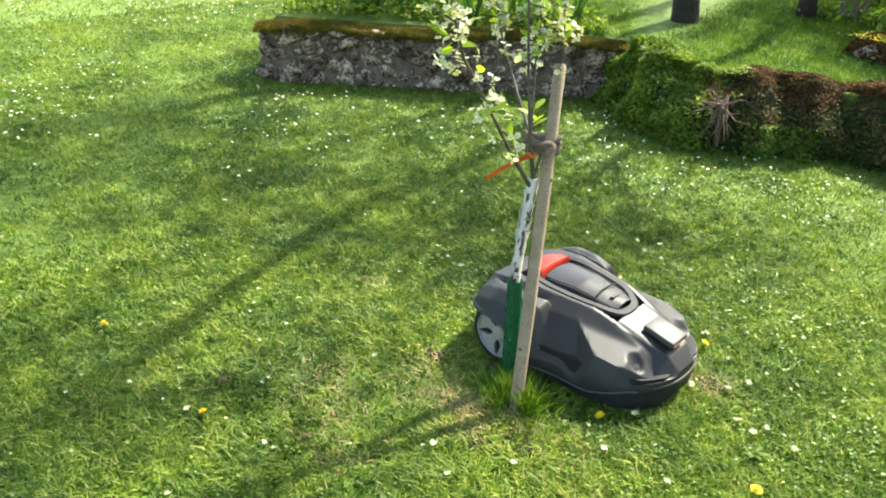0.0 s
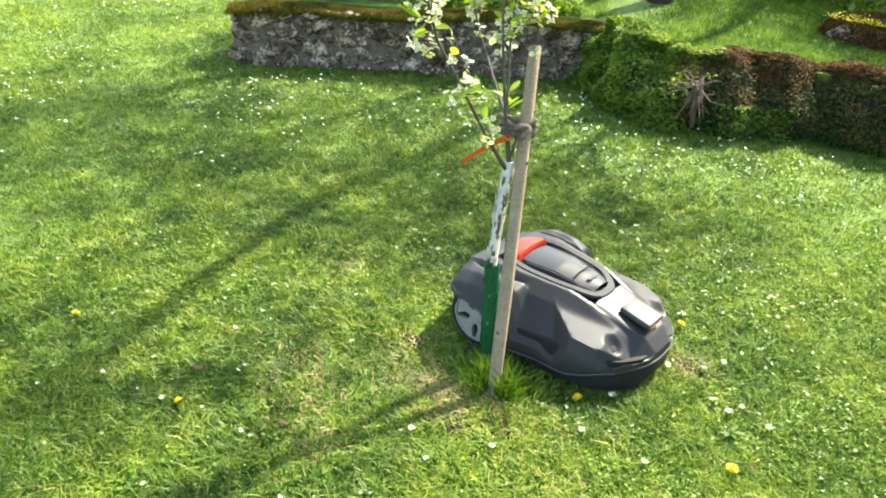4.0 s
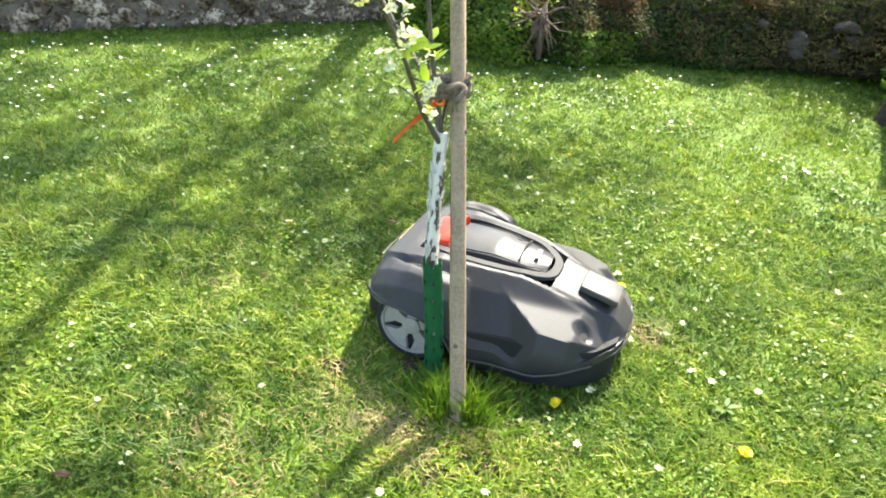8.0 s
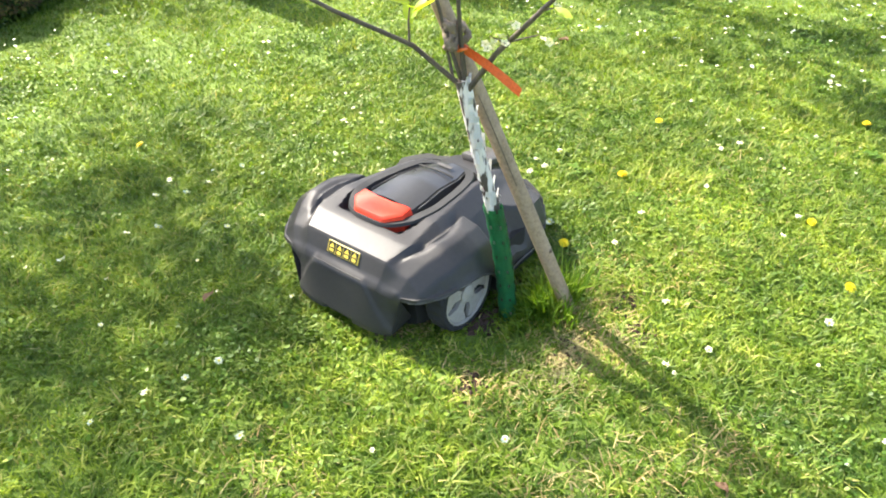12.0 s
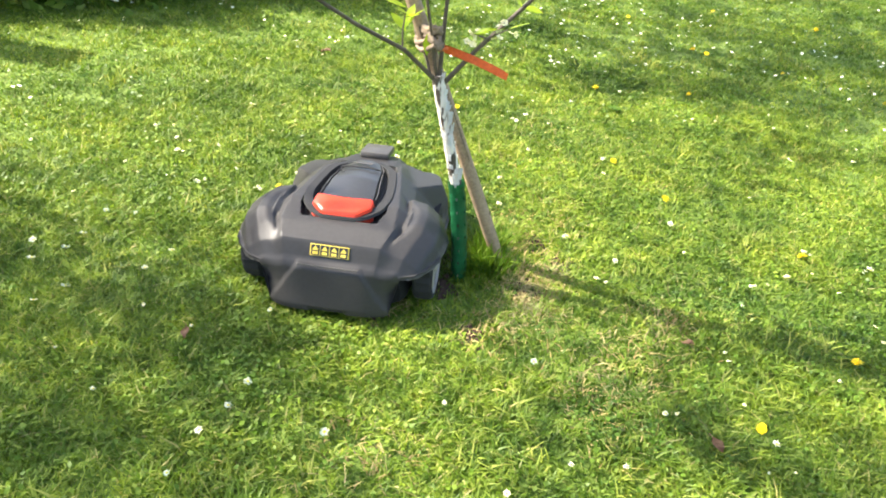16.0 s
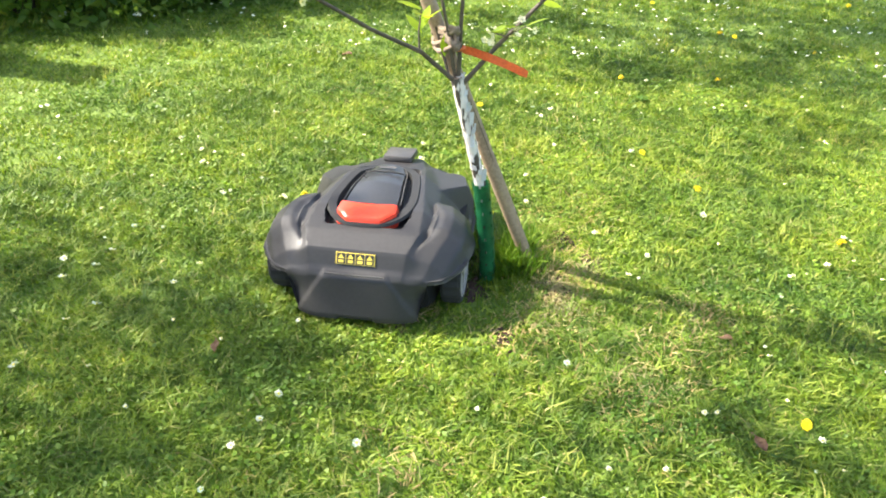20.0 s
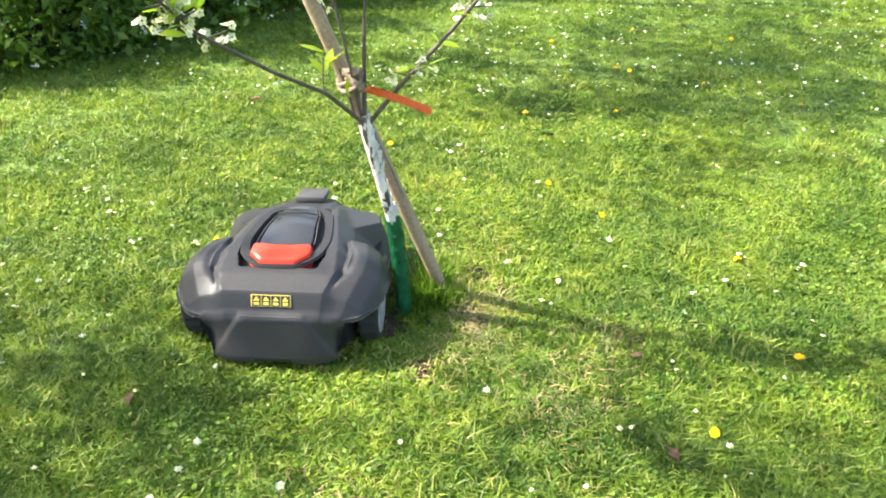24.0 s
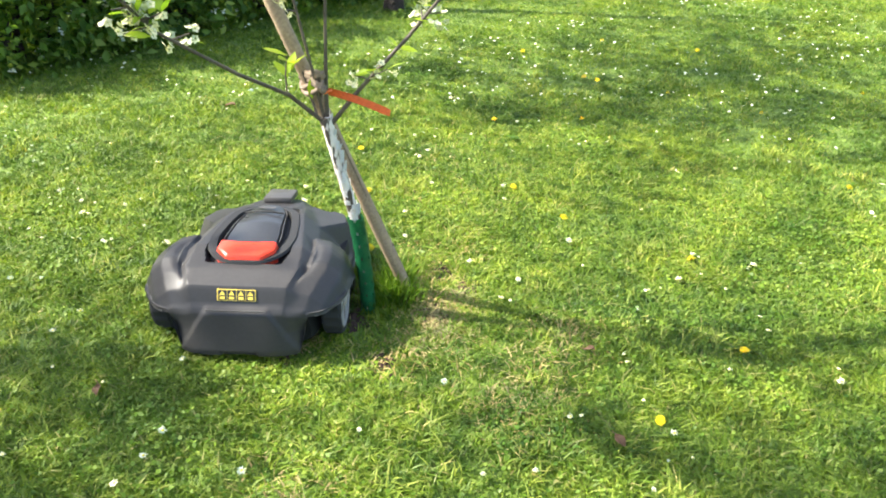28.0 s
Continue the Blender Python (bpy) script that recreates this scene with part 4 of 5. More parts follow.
    part("stop_button", bm, RED, mower, "bright red stop button", smooth=35)
    # charging tongue on the nose
    tongue = part("charging_plate", box_bm(0.115, 0.098, 0.022, (0, 0, 0), 0.006), LIGHT, mower, "pale grey charging plate", smooth=40)
    tongue.matrix_basis = pose(0.462, 0, 0.222, 0, 11, 0)
    part("contact", box_bm(0.012, 0.07, 0.006, (0.054, 0, -0.008), 0.002), simple("copper", (0.5, 0.25, 0.12), (0.6, 0.32, 0.16), 40, 0.3, 0, metal=0.8), tongue, "copper charging contact")
    # dark floor of the round sensor dishes
    for sgn in (1, -1):
        bm = bmesh.new()
        bmesh.ops.create_circle(bm, cap_ends=True, segments=20, radius=0.015)
        z = float(shell_height(np.array([CUP[0]]), np.array([CUP[1]]))[0])
        part("sensor_cup", bm, BLACK, mower, "dark recessed cup").matrix_basis = Matrix.Translation((CUP[0], sgn * CUP[1], z + 0.003)) @ Vector((0.35, sgn * 0.22, 0.9)).to_track_quat("Z", "Y").to_matrix().to_4x4()
    part("panel_ledge", tube_bm([(-0.1935, -0.086, 0.1785), (-0.194, 0, 0.1785), (-0.1935, 0.086, 0.1785)], [0.0022] * 3, 6), LIGHT, mower, "pale moulded ledge", smooth=60)
    sticker = part("warning_sticker", box_bm(0.002, 0.112, 0.034, (0, 0, 0), 0.0008, 1), STICKER_Y, mower, "yellow and black warning sticker")
    sticker.matrix_basis = pose(-0.1615, 0, 0.2115, 0, 23, 0)
    for k in range(4):
        field = part("sticker_field", box_bm(0.001, 0.0245, 0.030, (-0.0012, -0.0405 + 0.027 * k, 0)), STICKER_K, sticker)
        bm = bmesh.new()
        y0 = -0.0405 + 0.027 * k
        bm.faces.new([bm.verts.new(p) for p in ((-0.0021, y0 - 0.009, 0.000), (-0.0021, y0 + 0.009, 0.000), (-0.0021, y0, 0.013))])
        part("triangle", bm, STICKER_Y, field)
        part("bar", box_bm(0.0006, 0.015, 0.008, (-0.0020, y0, -0.008)), STICKER_Y, field)
    # wheels
    for sgn in (1, -1):
        build_wheel(mower, Vector((0.0, sgn * 0.258, 0.108)), 0.112, 0.058, sgn)
    for sgn in (1, -1):
        part("front_wheel", tube_bm([(0.38, sgn * 0.13, 0.045), (0.38, sgn * 0.17, 0.045)], [0.045, 0.045], 18), RUBBER, mower, smooth=50)
    return mower


def lid_field(x, y):
    """Distance outside the lid's plan, 0 at its rim."""
    half = np.interp(x, [-0.08, 0.0, 0.08, 0.25, 0.33], [0.075, 0.098, 0.098, 0.078, 0.062])
    return np.maximum(np.abs(y) - half, np.abs(x - 0.135) - 0.168)


def build_lid(mower):
    """The lid over the keypad and the dark handle groove that frames it."""
    xs = np.linspace(0.025, 0.305, 34)
    bm = bmesh.new()
    rows = []
    for x in xs:
        half = float(np.interp(x, [0.0, 0.08, 0.25, 0.305], [0.090, 0.088, 0.070, 0.050]))
        t = float(np.interp(x, [0.025, 0.15, 0.305], [0.284, 0.288, 0.266]))
        rows.append([bm.verts.new((x, half * u, t - 0.014 * u * u - (0.03 if abs(u) > 0.99 else 0))) for u in np.linspace(-1, 1, 15)])
    for a, b in zip(rows, rows[1:]):
        for k in range(14):
            bm.faces.new((a[k], b[k], b[k + 1], a[k + 1]))
    lid = part("lid", bm, LID, mower, "glossy dark lid", smooth=35)
    part("hatch_line", tube_bm([(0.225, -0.062, 0.276), (0.222, -0.03, 0.283), (0.222, 0.03, 0.283), (0.225, 0.062, 0.276)], [0.003] * 4, 6), BLACK, lid, smooth=60)
    rim = [(x, sgn * (float(np.interp(x, [0.0, 0.08, 0.25, 0.305], [0.090, 0.088, 0.070, 0.050])) - 0.003), float(np.interp(x, [0.025, 0.15, 0.305], [0.284, 0.288, 0.266])) - 0.0125) for sgn, x in [(1, q) for q in np.linspace(0.045, 0.300, 14)] + [(-1, q) for q in np.linspace(0.300, 0.045, 14)]]
    part("lid_edge", tube_bm(rim, [0.0018] * 28, 6), LIGHT, lid, "thin pale lid edge", smooth=60)
    part("maker_mark", box_bm(0.014, 0.055, 0.0012, (0.265, 0, 0.2765), 0.0004, 1), LIGHT, lid, "pale lettering strip")
    # frame of the handle: a flat dark band sunk round the lid
    bm = bmesh.new()
    rings = [[], [], [], [], []]
    for a in np.linspace(0, 2 * math.pi, 64, endpoint=False):
        c, s_ = math.cos(a), math.sin(a)
        for ring, (grow, dz) in zip(rings, ((0.037, -0.004), (0.033, 0.004), (0.010, 0.003), (0.005, -0.020), (-0.014, -0.021))):
            x = 0.135 + (0.168 + grow) * math.copysign(abs(c) ** 0.72, c)
            half = grow + float(np.interp(x, [-0.09, 0.0, 0.08, 0.25, 0.34], [0.080, 0.100, 0.098, 0.080, 0.060]))
            y = half * math.copysign(abs(s_) ** 0.6, s_)
            ring.append(bm.verts.new((x, y, float(np.interp(x, [-0.1, 0.02, 0.25, 0.36], [0.262, 0.272, 0.262, 0.236])) + dz)))
    for a, b in zip(rings, rings[1:]):
        for k in range(64):
            bm.faces.new((a[k], a[(k + 1) % 64], b[(k + 1) % 64], b[k]))
    bmesh.ops.recalc_face_normals(bm, faces=bm.faces[:])
    part("handle_frame", bm, FRAME, mower, "dark recessed handle frame", smooth=40)


def build_wheel(mower, at, radius, width, sgn):
    wheel = part("tyre", bmesh.new(), RUBBER, mower)
    bm = bmesh.new()
    n = 40
    prof = [(0.80, 0.5), (0.94, 0.5), (1.0, 0.36), (1.0, -0.36), (0.94, -0.5), (0.80, -0.5)]
    rings = []
    for k in range(n):
        a = 2 * math.pi * k / n
        tread = 1.0 - (0.035 if k % 2 else 0)
        rings.append([bm.verts.new((radius * r * (tread if r > 0.97 else 1) * math.cos(a), width * o, radius * r * (tread if r > 0.97 else 1) * math.sin(a))) for r, o in prof])
    for k in range(n):
        a, b = rings[k], rings[(k + 1) % n]
        for i in range(len(prof)):
            bm.faces.new((a[i], b[i], b[(i + 1) % len(prof)], a[(i + 1) % len(prof)]))
    bmesh.ops.recalc_face_normals(bm, faces=bm.faces[:])
    bm.to_mesh(wheel.data)
    bm.free()
    wheel.name = "wheel"
    wheel.matrix_basis = Matrix.Translation(at)
    face = sgn * width * 0.42
    part("rim_edge", tube_bm([(radius * 0.80 * math.cos(a), face, radius * 0.80 * math.sin(a)) for a in np.linspace(0, 2 * math.pi, 33)], [0.006] * 33, 6, cap=False), GREY, wheel, smooth=60)
    bm = bmesh.new()
    bmesh.ops.create_circle(bm, cap_ends=True, segments=28, radius=radius * 0.80)
    disc = part("wheel_back", bm, BLACK, wheel)
    disc.matrix_basis = pose(0, face - sgn * 0.012, 0, 90, 0, 0)
    for k in range(5):
        a = 2 * math.pi * k / 5 + 0.3
        bm = bmesh.new()
        lay = []
        for o in (face, face - sgn * 0.012):
            lay.append([bm.verts.new((radius * (r * math.cos(a) - t * math.sin(a)), o, radius * (r * math.sin(a) + t * math.cos(a)))) for r, t in ((0.15, 0.10), (0.42, 0.15), (0.60, 0.37), (0.79, 0.54), (0.79, -0.54), (0.60, -0.37), (0.42, -0.15), (0.15, -0.10))])
        bm.faces.new(lay[0])
        bm.faces.new(lay[1][::-1])
        for i in range(8):
            bm.faces.new((lay[0][i], lay[0][(i + 1) % 8], lay[1][(i + 1) % 8], lay[1][i]))
        bmesh.ops.recalc_face_normals(bm, faces=bm.faces[:])
        part("spoke", bm, GREY, wheel, "grey plastic spoke")
    part("hub", tube_bm([(0, face - sgn * 0.01, 0), (0, face + sgn * 0.004, 0), (0, face + sgn * 0.008, 0)], [radius * 0.24, radius * 0.24, radius * 0.18], 18), GREY, wheel, smooth=40)


build_mower()


# ---- stake, sapling, tie, tag ----
def build_stake():
    d = STAKE_TOP.normalized()
    stake = empty("wooden_stake", Matrix.Translation((0, 0, 0)) @ d.to_track_quat("Z", "Y").to_matrix().to_4x4())
    tagged(stake, "weathered round wooden stake leaning over the sapling", "stake")
    n = 14
    bm = bmesh.new()
    L = STAKE_TOP.length
    rings = []
    for k, (z, r) in enumerate([(-0.12, 0.021), (0.0, 0.0215), (0.15, 0.021), (0.33, 0.022), (0.5, 0.0205), (0.7, 0.021), (0.9, 0.020), (L - 0.008, 0.0195), (L, 0.016)]):
        rings.append([bm.verts.new((math.cos(2 * math.pi * i / n) * r * (1 + 0.05 * math.sin(i * 2.3 + k)), math.sin(2 * math.pi * i / n) * r * (1 + 0.04 * math.cos(i * 1.7 + k)), z)) for i in range(n)])
    for a, b in zip(rings, rings[1:]):
        for i in range(n):
            bm.faces.new((a[i], a[(i + 1) % n], b[(i + 1) % n], b[i]))
    bm.faces.new(rings[-1])
    part("shaft", bm, STAKE, stake, smooth=50)
    for z, a in ((0.22, 1.0), (0.41, 4.2), (0.78, 2.6)):
        bm = bmesh.new()
        bmesh.ops.create_icosphere(bm, subdivisions=2, radius=0.007)
        ob = part("knot", bm, simple("knot_wood", (0.12, 0.08, 0.05), (0.18, 0.12, 0.08), 60, 0.8, 0.3), stake, smooth=60)
        ob.matrix_basis = Matrix.Translation((math.cos(a) * 0.0185, math.sin(a) * 0.0185, z))
    part("split", tube_bm([(0.0205, 0.003, 0.45), (0.021, 0.004, 0.6), (0.0202, 0.003, 0.72)], [0.0008, 0.0014, 0.0006], 4), BARK, stake)


build_stake()


def leaf_mesh(length, name="leaf"):
    bm = bmesh.new()
    rows = []
    for t, w in ((0, 0.02), (0.25, 0.15), (0.5, 0.195), (0.78, 0.13), (1.0, 0.01)):
        z = -0.10 * t * t * length
        rows.append([bm.verts.new((-w * length, t * length, z + 0.10 * w * length)), bm.verts.new((0, t * length, z)), bm.verts.new((w * length, t * length, z + 0.10 * w * length))])
    for a, b in zip(rows, rows[1:]):
        bm.faces.new((a[0], a[1], b[1], b[0]))
        bm.faces.new((a[1], a[2], b[2], b[1]))
    me = bpy.data.meshes.new(name)
    bm.to_mesh(me)
    bm.free()
    me.polygons.foreach_set("use_smooth", [True] * len(me.polygons))
    me.materials.append(YOUNG_LEAF)
    return me


def blossom_mesh(name="blossom"):
    bm = bmesh.new()
    r = random.Random(9)
    for f in range(3):
        c = Vector((r.uniform(-0.014, 0.014), r.uniform(-0.014, 0.014), r.uniform(-0.01, 0.012)))
        tilt = Euler((r.uniform(-0.8, 0.8), r.uniform(-0.8, 0.8), 0)).to_matrix()
        for k in range(5):
            a = 2 * math.pi * k / 5
            pts = [(0.001, 0), (0.0065, -0.0048), (0.0115, 0), (0.0065, 0.0048)]
            bm.faces.new([bm.verts.new(c + tilt @ Vector((x * math.cos(a) - y * math.sin(a), x * math.sin(a) + y * math.cos(a), 0.25 * x))) for x, y in pts])
    me = bpy.data.meshes.new(name)
    bm.to_mesh(me)
    bm.free()
    me.materials.append(CREAM)
    return me


def build_sapling():
    r = random.Random(12)
    tree = empty("sapling", Matrix.Translation(TRUNK_FOOT))
    tagged(tree, "young blossoming fruit tree with white-painted trunk and bare branches", "young tree")
    o = TRUNK_FOOT
    bend = [Vector((0, 0, -0.05)), Vector((-0.012, 0.012, 0.18)), Vector((-0.040, 0.032, 0.38)), Vector((-0.055, 0.072, 0.56)), CROTCH - o]
    part("trunk", tube_bm(bend, [0.019, 0.018, 0.017, 0.0165, 0.019], 12, jitter=0.06), PAINT, tree, "trunk under cracked white paint", smooth=70)
    # loose paint flakes
    for k in range(34):
        t = r.uniform(0.50, 1.0)
        f = t * 4
        i = min(int(f), 3)
        p = bend[i].lerp(bend[i + 1], f - i)
        a = r.uniform(0, 2 * math.pi)
        bm = bmesh.new()
        h, w = r.uniform(0.012, 0.04), r.uniform(0.004, 0.009)
        q = Vector((math.cos(a), math.sin(a), 0))
        s = Vector((-q.y, q.x, 0)) * w
        c = p + q * 0.0185
        vs = [bm.verts.new(x) for x in (c - s, c + s, c + s * 0.8 + Vector((0, 0, h)) + q * 0.004, c - s * 0.7 + Vector((0, 0, h * 1.1)) + q * 0.003)]
        bm.faces.new(vs)
        bmesh.ops.solidify(bm, geom=bm.faces[:], thickness=0.0015)
        part("paint_flake", bm, simple("white_paint", (0.72, 0.70, 0.66), (0.8, 0.79, 0.76), 60, 0.85, 0.2) if k == 0 else bpy.data.materials["white_paint"], tree)
    leaves = [leaf_mesh(0.055), leaf_mesh(0.066), leaf_mesh(0.042)]
    bloom = blossom_mesh()
    c = CROTCH - o
    runs = {
        "A": [(0.0, 0.0, -0.02), (-0.07, 0.09, 0.09), (-0.20, 0.20, 0.19), (-0.36, 0.33, 0.33), (-0.50, 0.45, 0.52), (-0.56, 0.50, 0.74)],
        "B": [(0.0, -0.01, -0.03), (-0.03, -0.10, 0.09), (-0.03, -0.24, 0.24), (-0.055, -0.40, 0.44), (-0.06, -0.50, 0.64), (-0.06, -0.55, 0.85)],
        "C": [(0.0, 0.005, 0.0), (-0.04, 0.02, 0.12), (-0.08, 0.06, 0.35), (-0.10, 0.10, 0.6), (-0.11, 0.12, 0.9)],
        "D": [(0.0, -0.005, 0.0), (-0.03, -0.01, 0.15), (-0.06, -0.02, 0.35), (-0.09, -0.03, 0.6), (-0.10, -0.03, 1.0)],
        "E": [(-0.01, 0.02, 0.0), (0.0, 0.06, 0.15), (-0.015, 0.125, 0.35), (-0.06, 0.15, 0.60), (-0.09, 0.16, 0.8)],
    }
    width = {"A": 0.0068, "B": 0.0075, "C": 0.0055, "D": 0.0065, "E": 0.0042}
    start = {"A": 0.48, "B": 0.16, "C": 0.42, "D": 0.30, "E": 0.40}
    count = {"A": 46, "B": 46, "C": 34, "D": 14, "E": 34}
    for key, run in runs.items():
        pts = [c + Vector(p) for p in run]
        n = len(pts)
        br = part("branch", tube_bm(pts, [width[key] * (1 - 0.68 * k / (n - 1)) for k in range(n)], 7, jitter=0.05), BARK, tree, "bare brown branch", smooth=70)
        for j in range(count[key]):
            t = start[key] + (1.0 - start[key]) * r.random() ** 0.6
            f = t * (n - 1)
            i = min(int(f), n - 2)
            p = pts[i].lerp(pts[i + 1], f - i)
            q = p + Vector((r.uniform(-1, 1), r.uniform(-1, 1), r.uniform(-0.3, 0.8))) * 0.048
            part("spur", tube_bm([p, q], [0.003, 0.0015], 5), BARK, br)
            for _ in range(r.choice((0, 1, 2, 2))):
                e = Matrix.Translation(q) @ Euler((r.uniform(-0.3, 1.1), r.uniform(-0.6, 0.6), r.uniform(0, 6.28))).to_matrix().to_4x4()
                share("leaf", r.choice(leaves), br, e)
            for _ in range(r.choice((1, 2, 2, 3))):
                e = Matrix.Translation(q + Vector((r.uniform(-1, 1), r.uniform(-1, 1), r.uniform(-1, 1))) * 0.022) @ Euler((r.uniform(-1, 1), r.uniform(-1, 1), 0)).to_matrix().to_4x4()
                share("blossom", bloom, br, e)
    # an upright bud leaf at the fork, and a leafy twig on the long branch
    facing = Matrix(((0, 0, 1, 0), (1, 0, 0, 0), (0, 1, 0, 0), (0, 0, 0, 1)))
    share("leaf", leaf_mesh(0.06), tree, Matrix.Translation(c + Vector((-0.03, 0.032, 0.065))) @ facing)
    foot, top = c + Vector((-0.075, 0.095, 0.095)), c + Vector((-0.072, 0.088, 0.20))
    part("twig", tube_bm([foot, foot.lerp(top, 0.5) + Vector((0, 0.004, 0)), top], [0.003, 0.0024, 0.0015], 6), BARK, tree, smooth=70)
    for k in range(6):
        share("leaf", leaves[1], tree, Matrix.Translation(top - Vector((0, 0, 0.012 * k))) @ Euler((r.uniform(0.3, 0.9), r.uniform(-0.5, 0.5), 1.1 * k)).to_matrix().to_4x4())
    return tree


build_sapling()


def build_guard():
    guard = empty("trunk_guard", Matrix.Translation(TRUNK_FOOT))
    tagged(guard, "green perforated plastic trunk guard round the sapling", "trunk guard")
    bm = bmesh.new()
    rows, n = 40, 28
    g = []
    for i in range(rows):
        z = -0.01 + 0.392 * i / (rows - 1)
        t = z / 0.38
        cx, cy = -0.040 * t * t * 0.6 - 0.016 * t, 0.010 * t + 0.022 * t * t
        row = []
        for k in range(n):
            a = 2 * math.pi * k / (n - 1) * 1.06 + 0.5
            rad = 0.0235 + 0.004 * k / (n - 1) + 0.001 * math.sin(i * 1.2)
            row.append(bm.verts.new((cx + rad * math.cos(a), cy + rad * math.sin(a), z)))
        g.append(row)
    for i in range(rows - 1):
        for k in range(n - 1):
            if i % 5 == 3 and k % 4 == 2:
                continue                                            # vent holes
            bm.faces.new((g[i][k], g[i][k + 1], g[i + 1][k + 1], g[i + 1][k]))
    bmesh.ops.solidify(bm, geom=bm.faces[:], thickness=0.0015)
    part("sleeve", bm, GUARD, guard, smooth=50)


build_guard()


def build_tie():
    tie = empty("cloth_tie", Matrix.Translation((-0.163, 0.285, 0.82)))
    tagged(tie, "grey cloth rope tying the sapling to the stake", "rope tie")
    o = Vector((-0.163, 0.285, 0.82))
    r = random.Random(3)
    s = Vector((-0.155, 0.289, 0.827)) - o
    t = Vector((-0.205, 0.262, 0.83)) - o
    for k in range(7):
        z = -0.022 + 0.007 * k
        tilt, swell = r.uniform(-0.014, 0.014), r.uniform(0.8, 1.2)
        pts = []
        for a in np.linspace(0, 2 * math.pi, 26):
            mid = s.lerp(t, 0.5 - 0.5 * math.cos(a))
            side = Vector((0.47, 0.88, 0)) * math.sin(a) * 0.022 * swell
            out = (s - t).normalized() * math.cos(a) * 0.027
            pts.append(mid + side + out + Vector((0, 0, z + tilt * math.sin(a + k) + 0.012 * math.cos(a * 2 + k))))
        part("loop", tube_bm(pts, [0.0068 * swell * (1 + 0.25 * math.sin(3 * i + k)) for i in range(26)], 7, jitter=0.18, cap=False), ROPE, tie, smooth=70)
    part("knot", tube_bm([s + Vector((0.02 * math.cos(a) * (1 + 0.2 * math.sin(3 * a)), -0.028 + 0.012 * math.sin(2 * a), 0.018 * math.sin(a) - 0.004)) for a in np.linspace(0, 2 * math.pi, 18)], [0.009] * 18, 7, jitter=0.15, cap=False), ROPE, tie, smooth=70)
    for k in range(3):
        pts = [s + Vector((0.0, -0.028, -0.012)), s + Vector((0.012 * (k - 1), -0.036, -0.045)), s + Vector((0.022 * (k - 1) + 0.006, -0.034, -0.085 - 0.015 * k))]
        part("loose_end", tube_bm(pts, [0.005, 0.0035, 0.0015], 6), ROPE, tie, smooth=70)


build_tie()


def build_tag():
    tag = empty("plant_tag", Matrix.Translation((-0.189, 0.236, 0.800)))
    tagged(tag, "orange plastic plant tag looped round the branch", "plant tag")
    tip = Vector((-0.245, 0.060, 0.752)) - Vector((-0.189, 0.236, 0.800))
    bm = bmesh.new()
    rows = []
    for k in range(13):
        t = k / 12
        p = tip * t + Vector((0, 0, 0.005 * math.sin(t * 3.14)))
        w = 0.0105 if 0 < k < 12 else 0.009
        across = Vector((0.25 * math.sin(t * 2.0), -0.22, 1.0)).normalized() * w
        rows.append([bm.verts.new(p - across), bm.verts.new(p + across)])
    for a, b in zip(rows, rows[1:]):
        bm.faces.new((a[0], a[1], b[1], b[0]))
    bmesh.ops.solidify(bm, geom=bm.faces[:], thickness=0.0012)
    part("strip", bm, TAG, tag, smooth=60)
    part("loop", tube_bm([(0.013 * math.cos(a), 0.013 * math.sin(a), 0.003 * math.sin(2 * a)) for a in np.linspace(0, 2 * math.pi, 20)], [0.0042] * 20, 6, cap=False), TAG, tag, smooth=60)


build_tag()


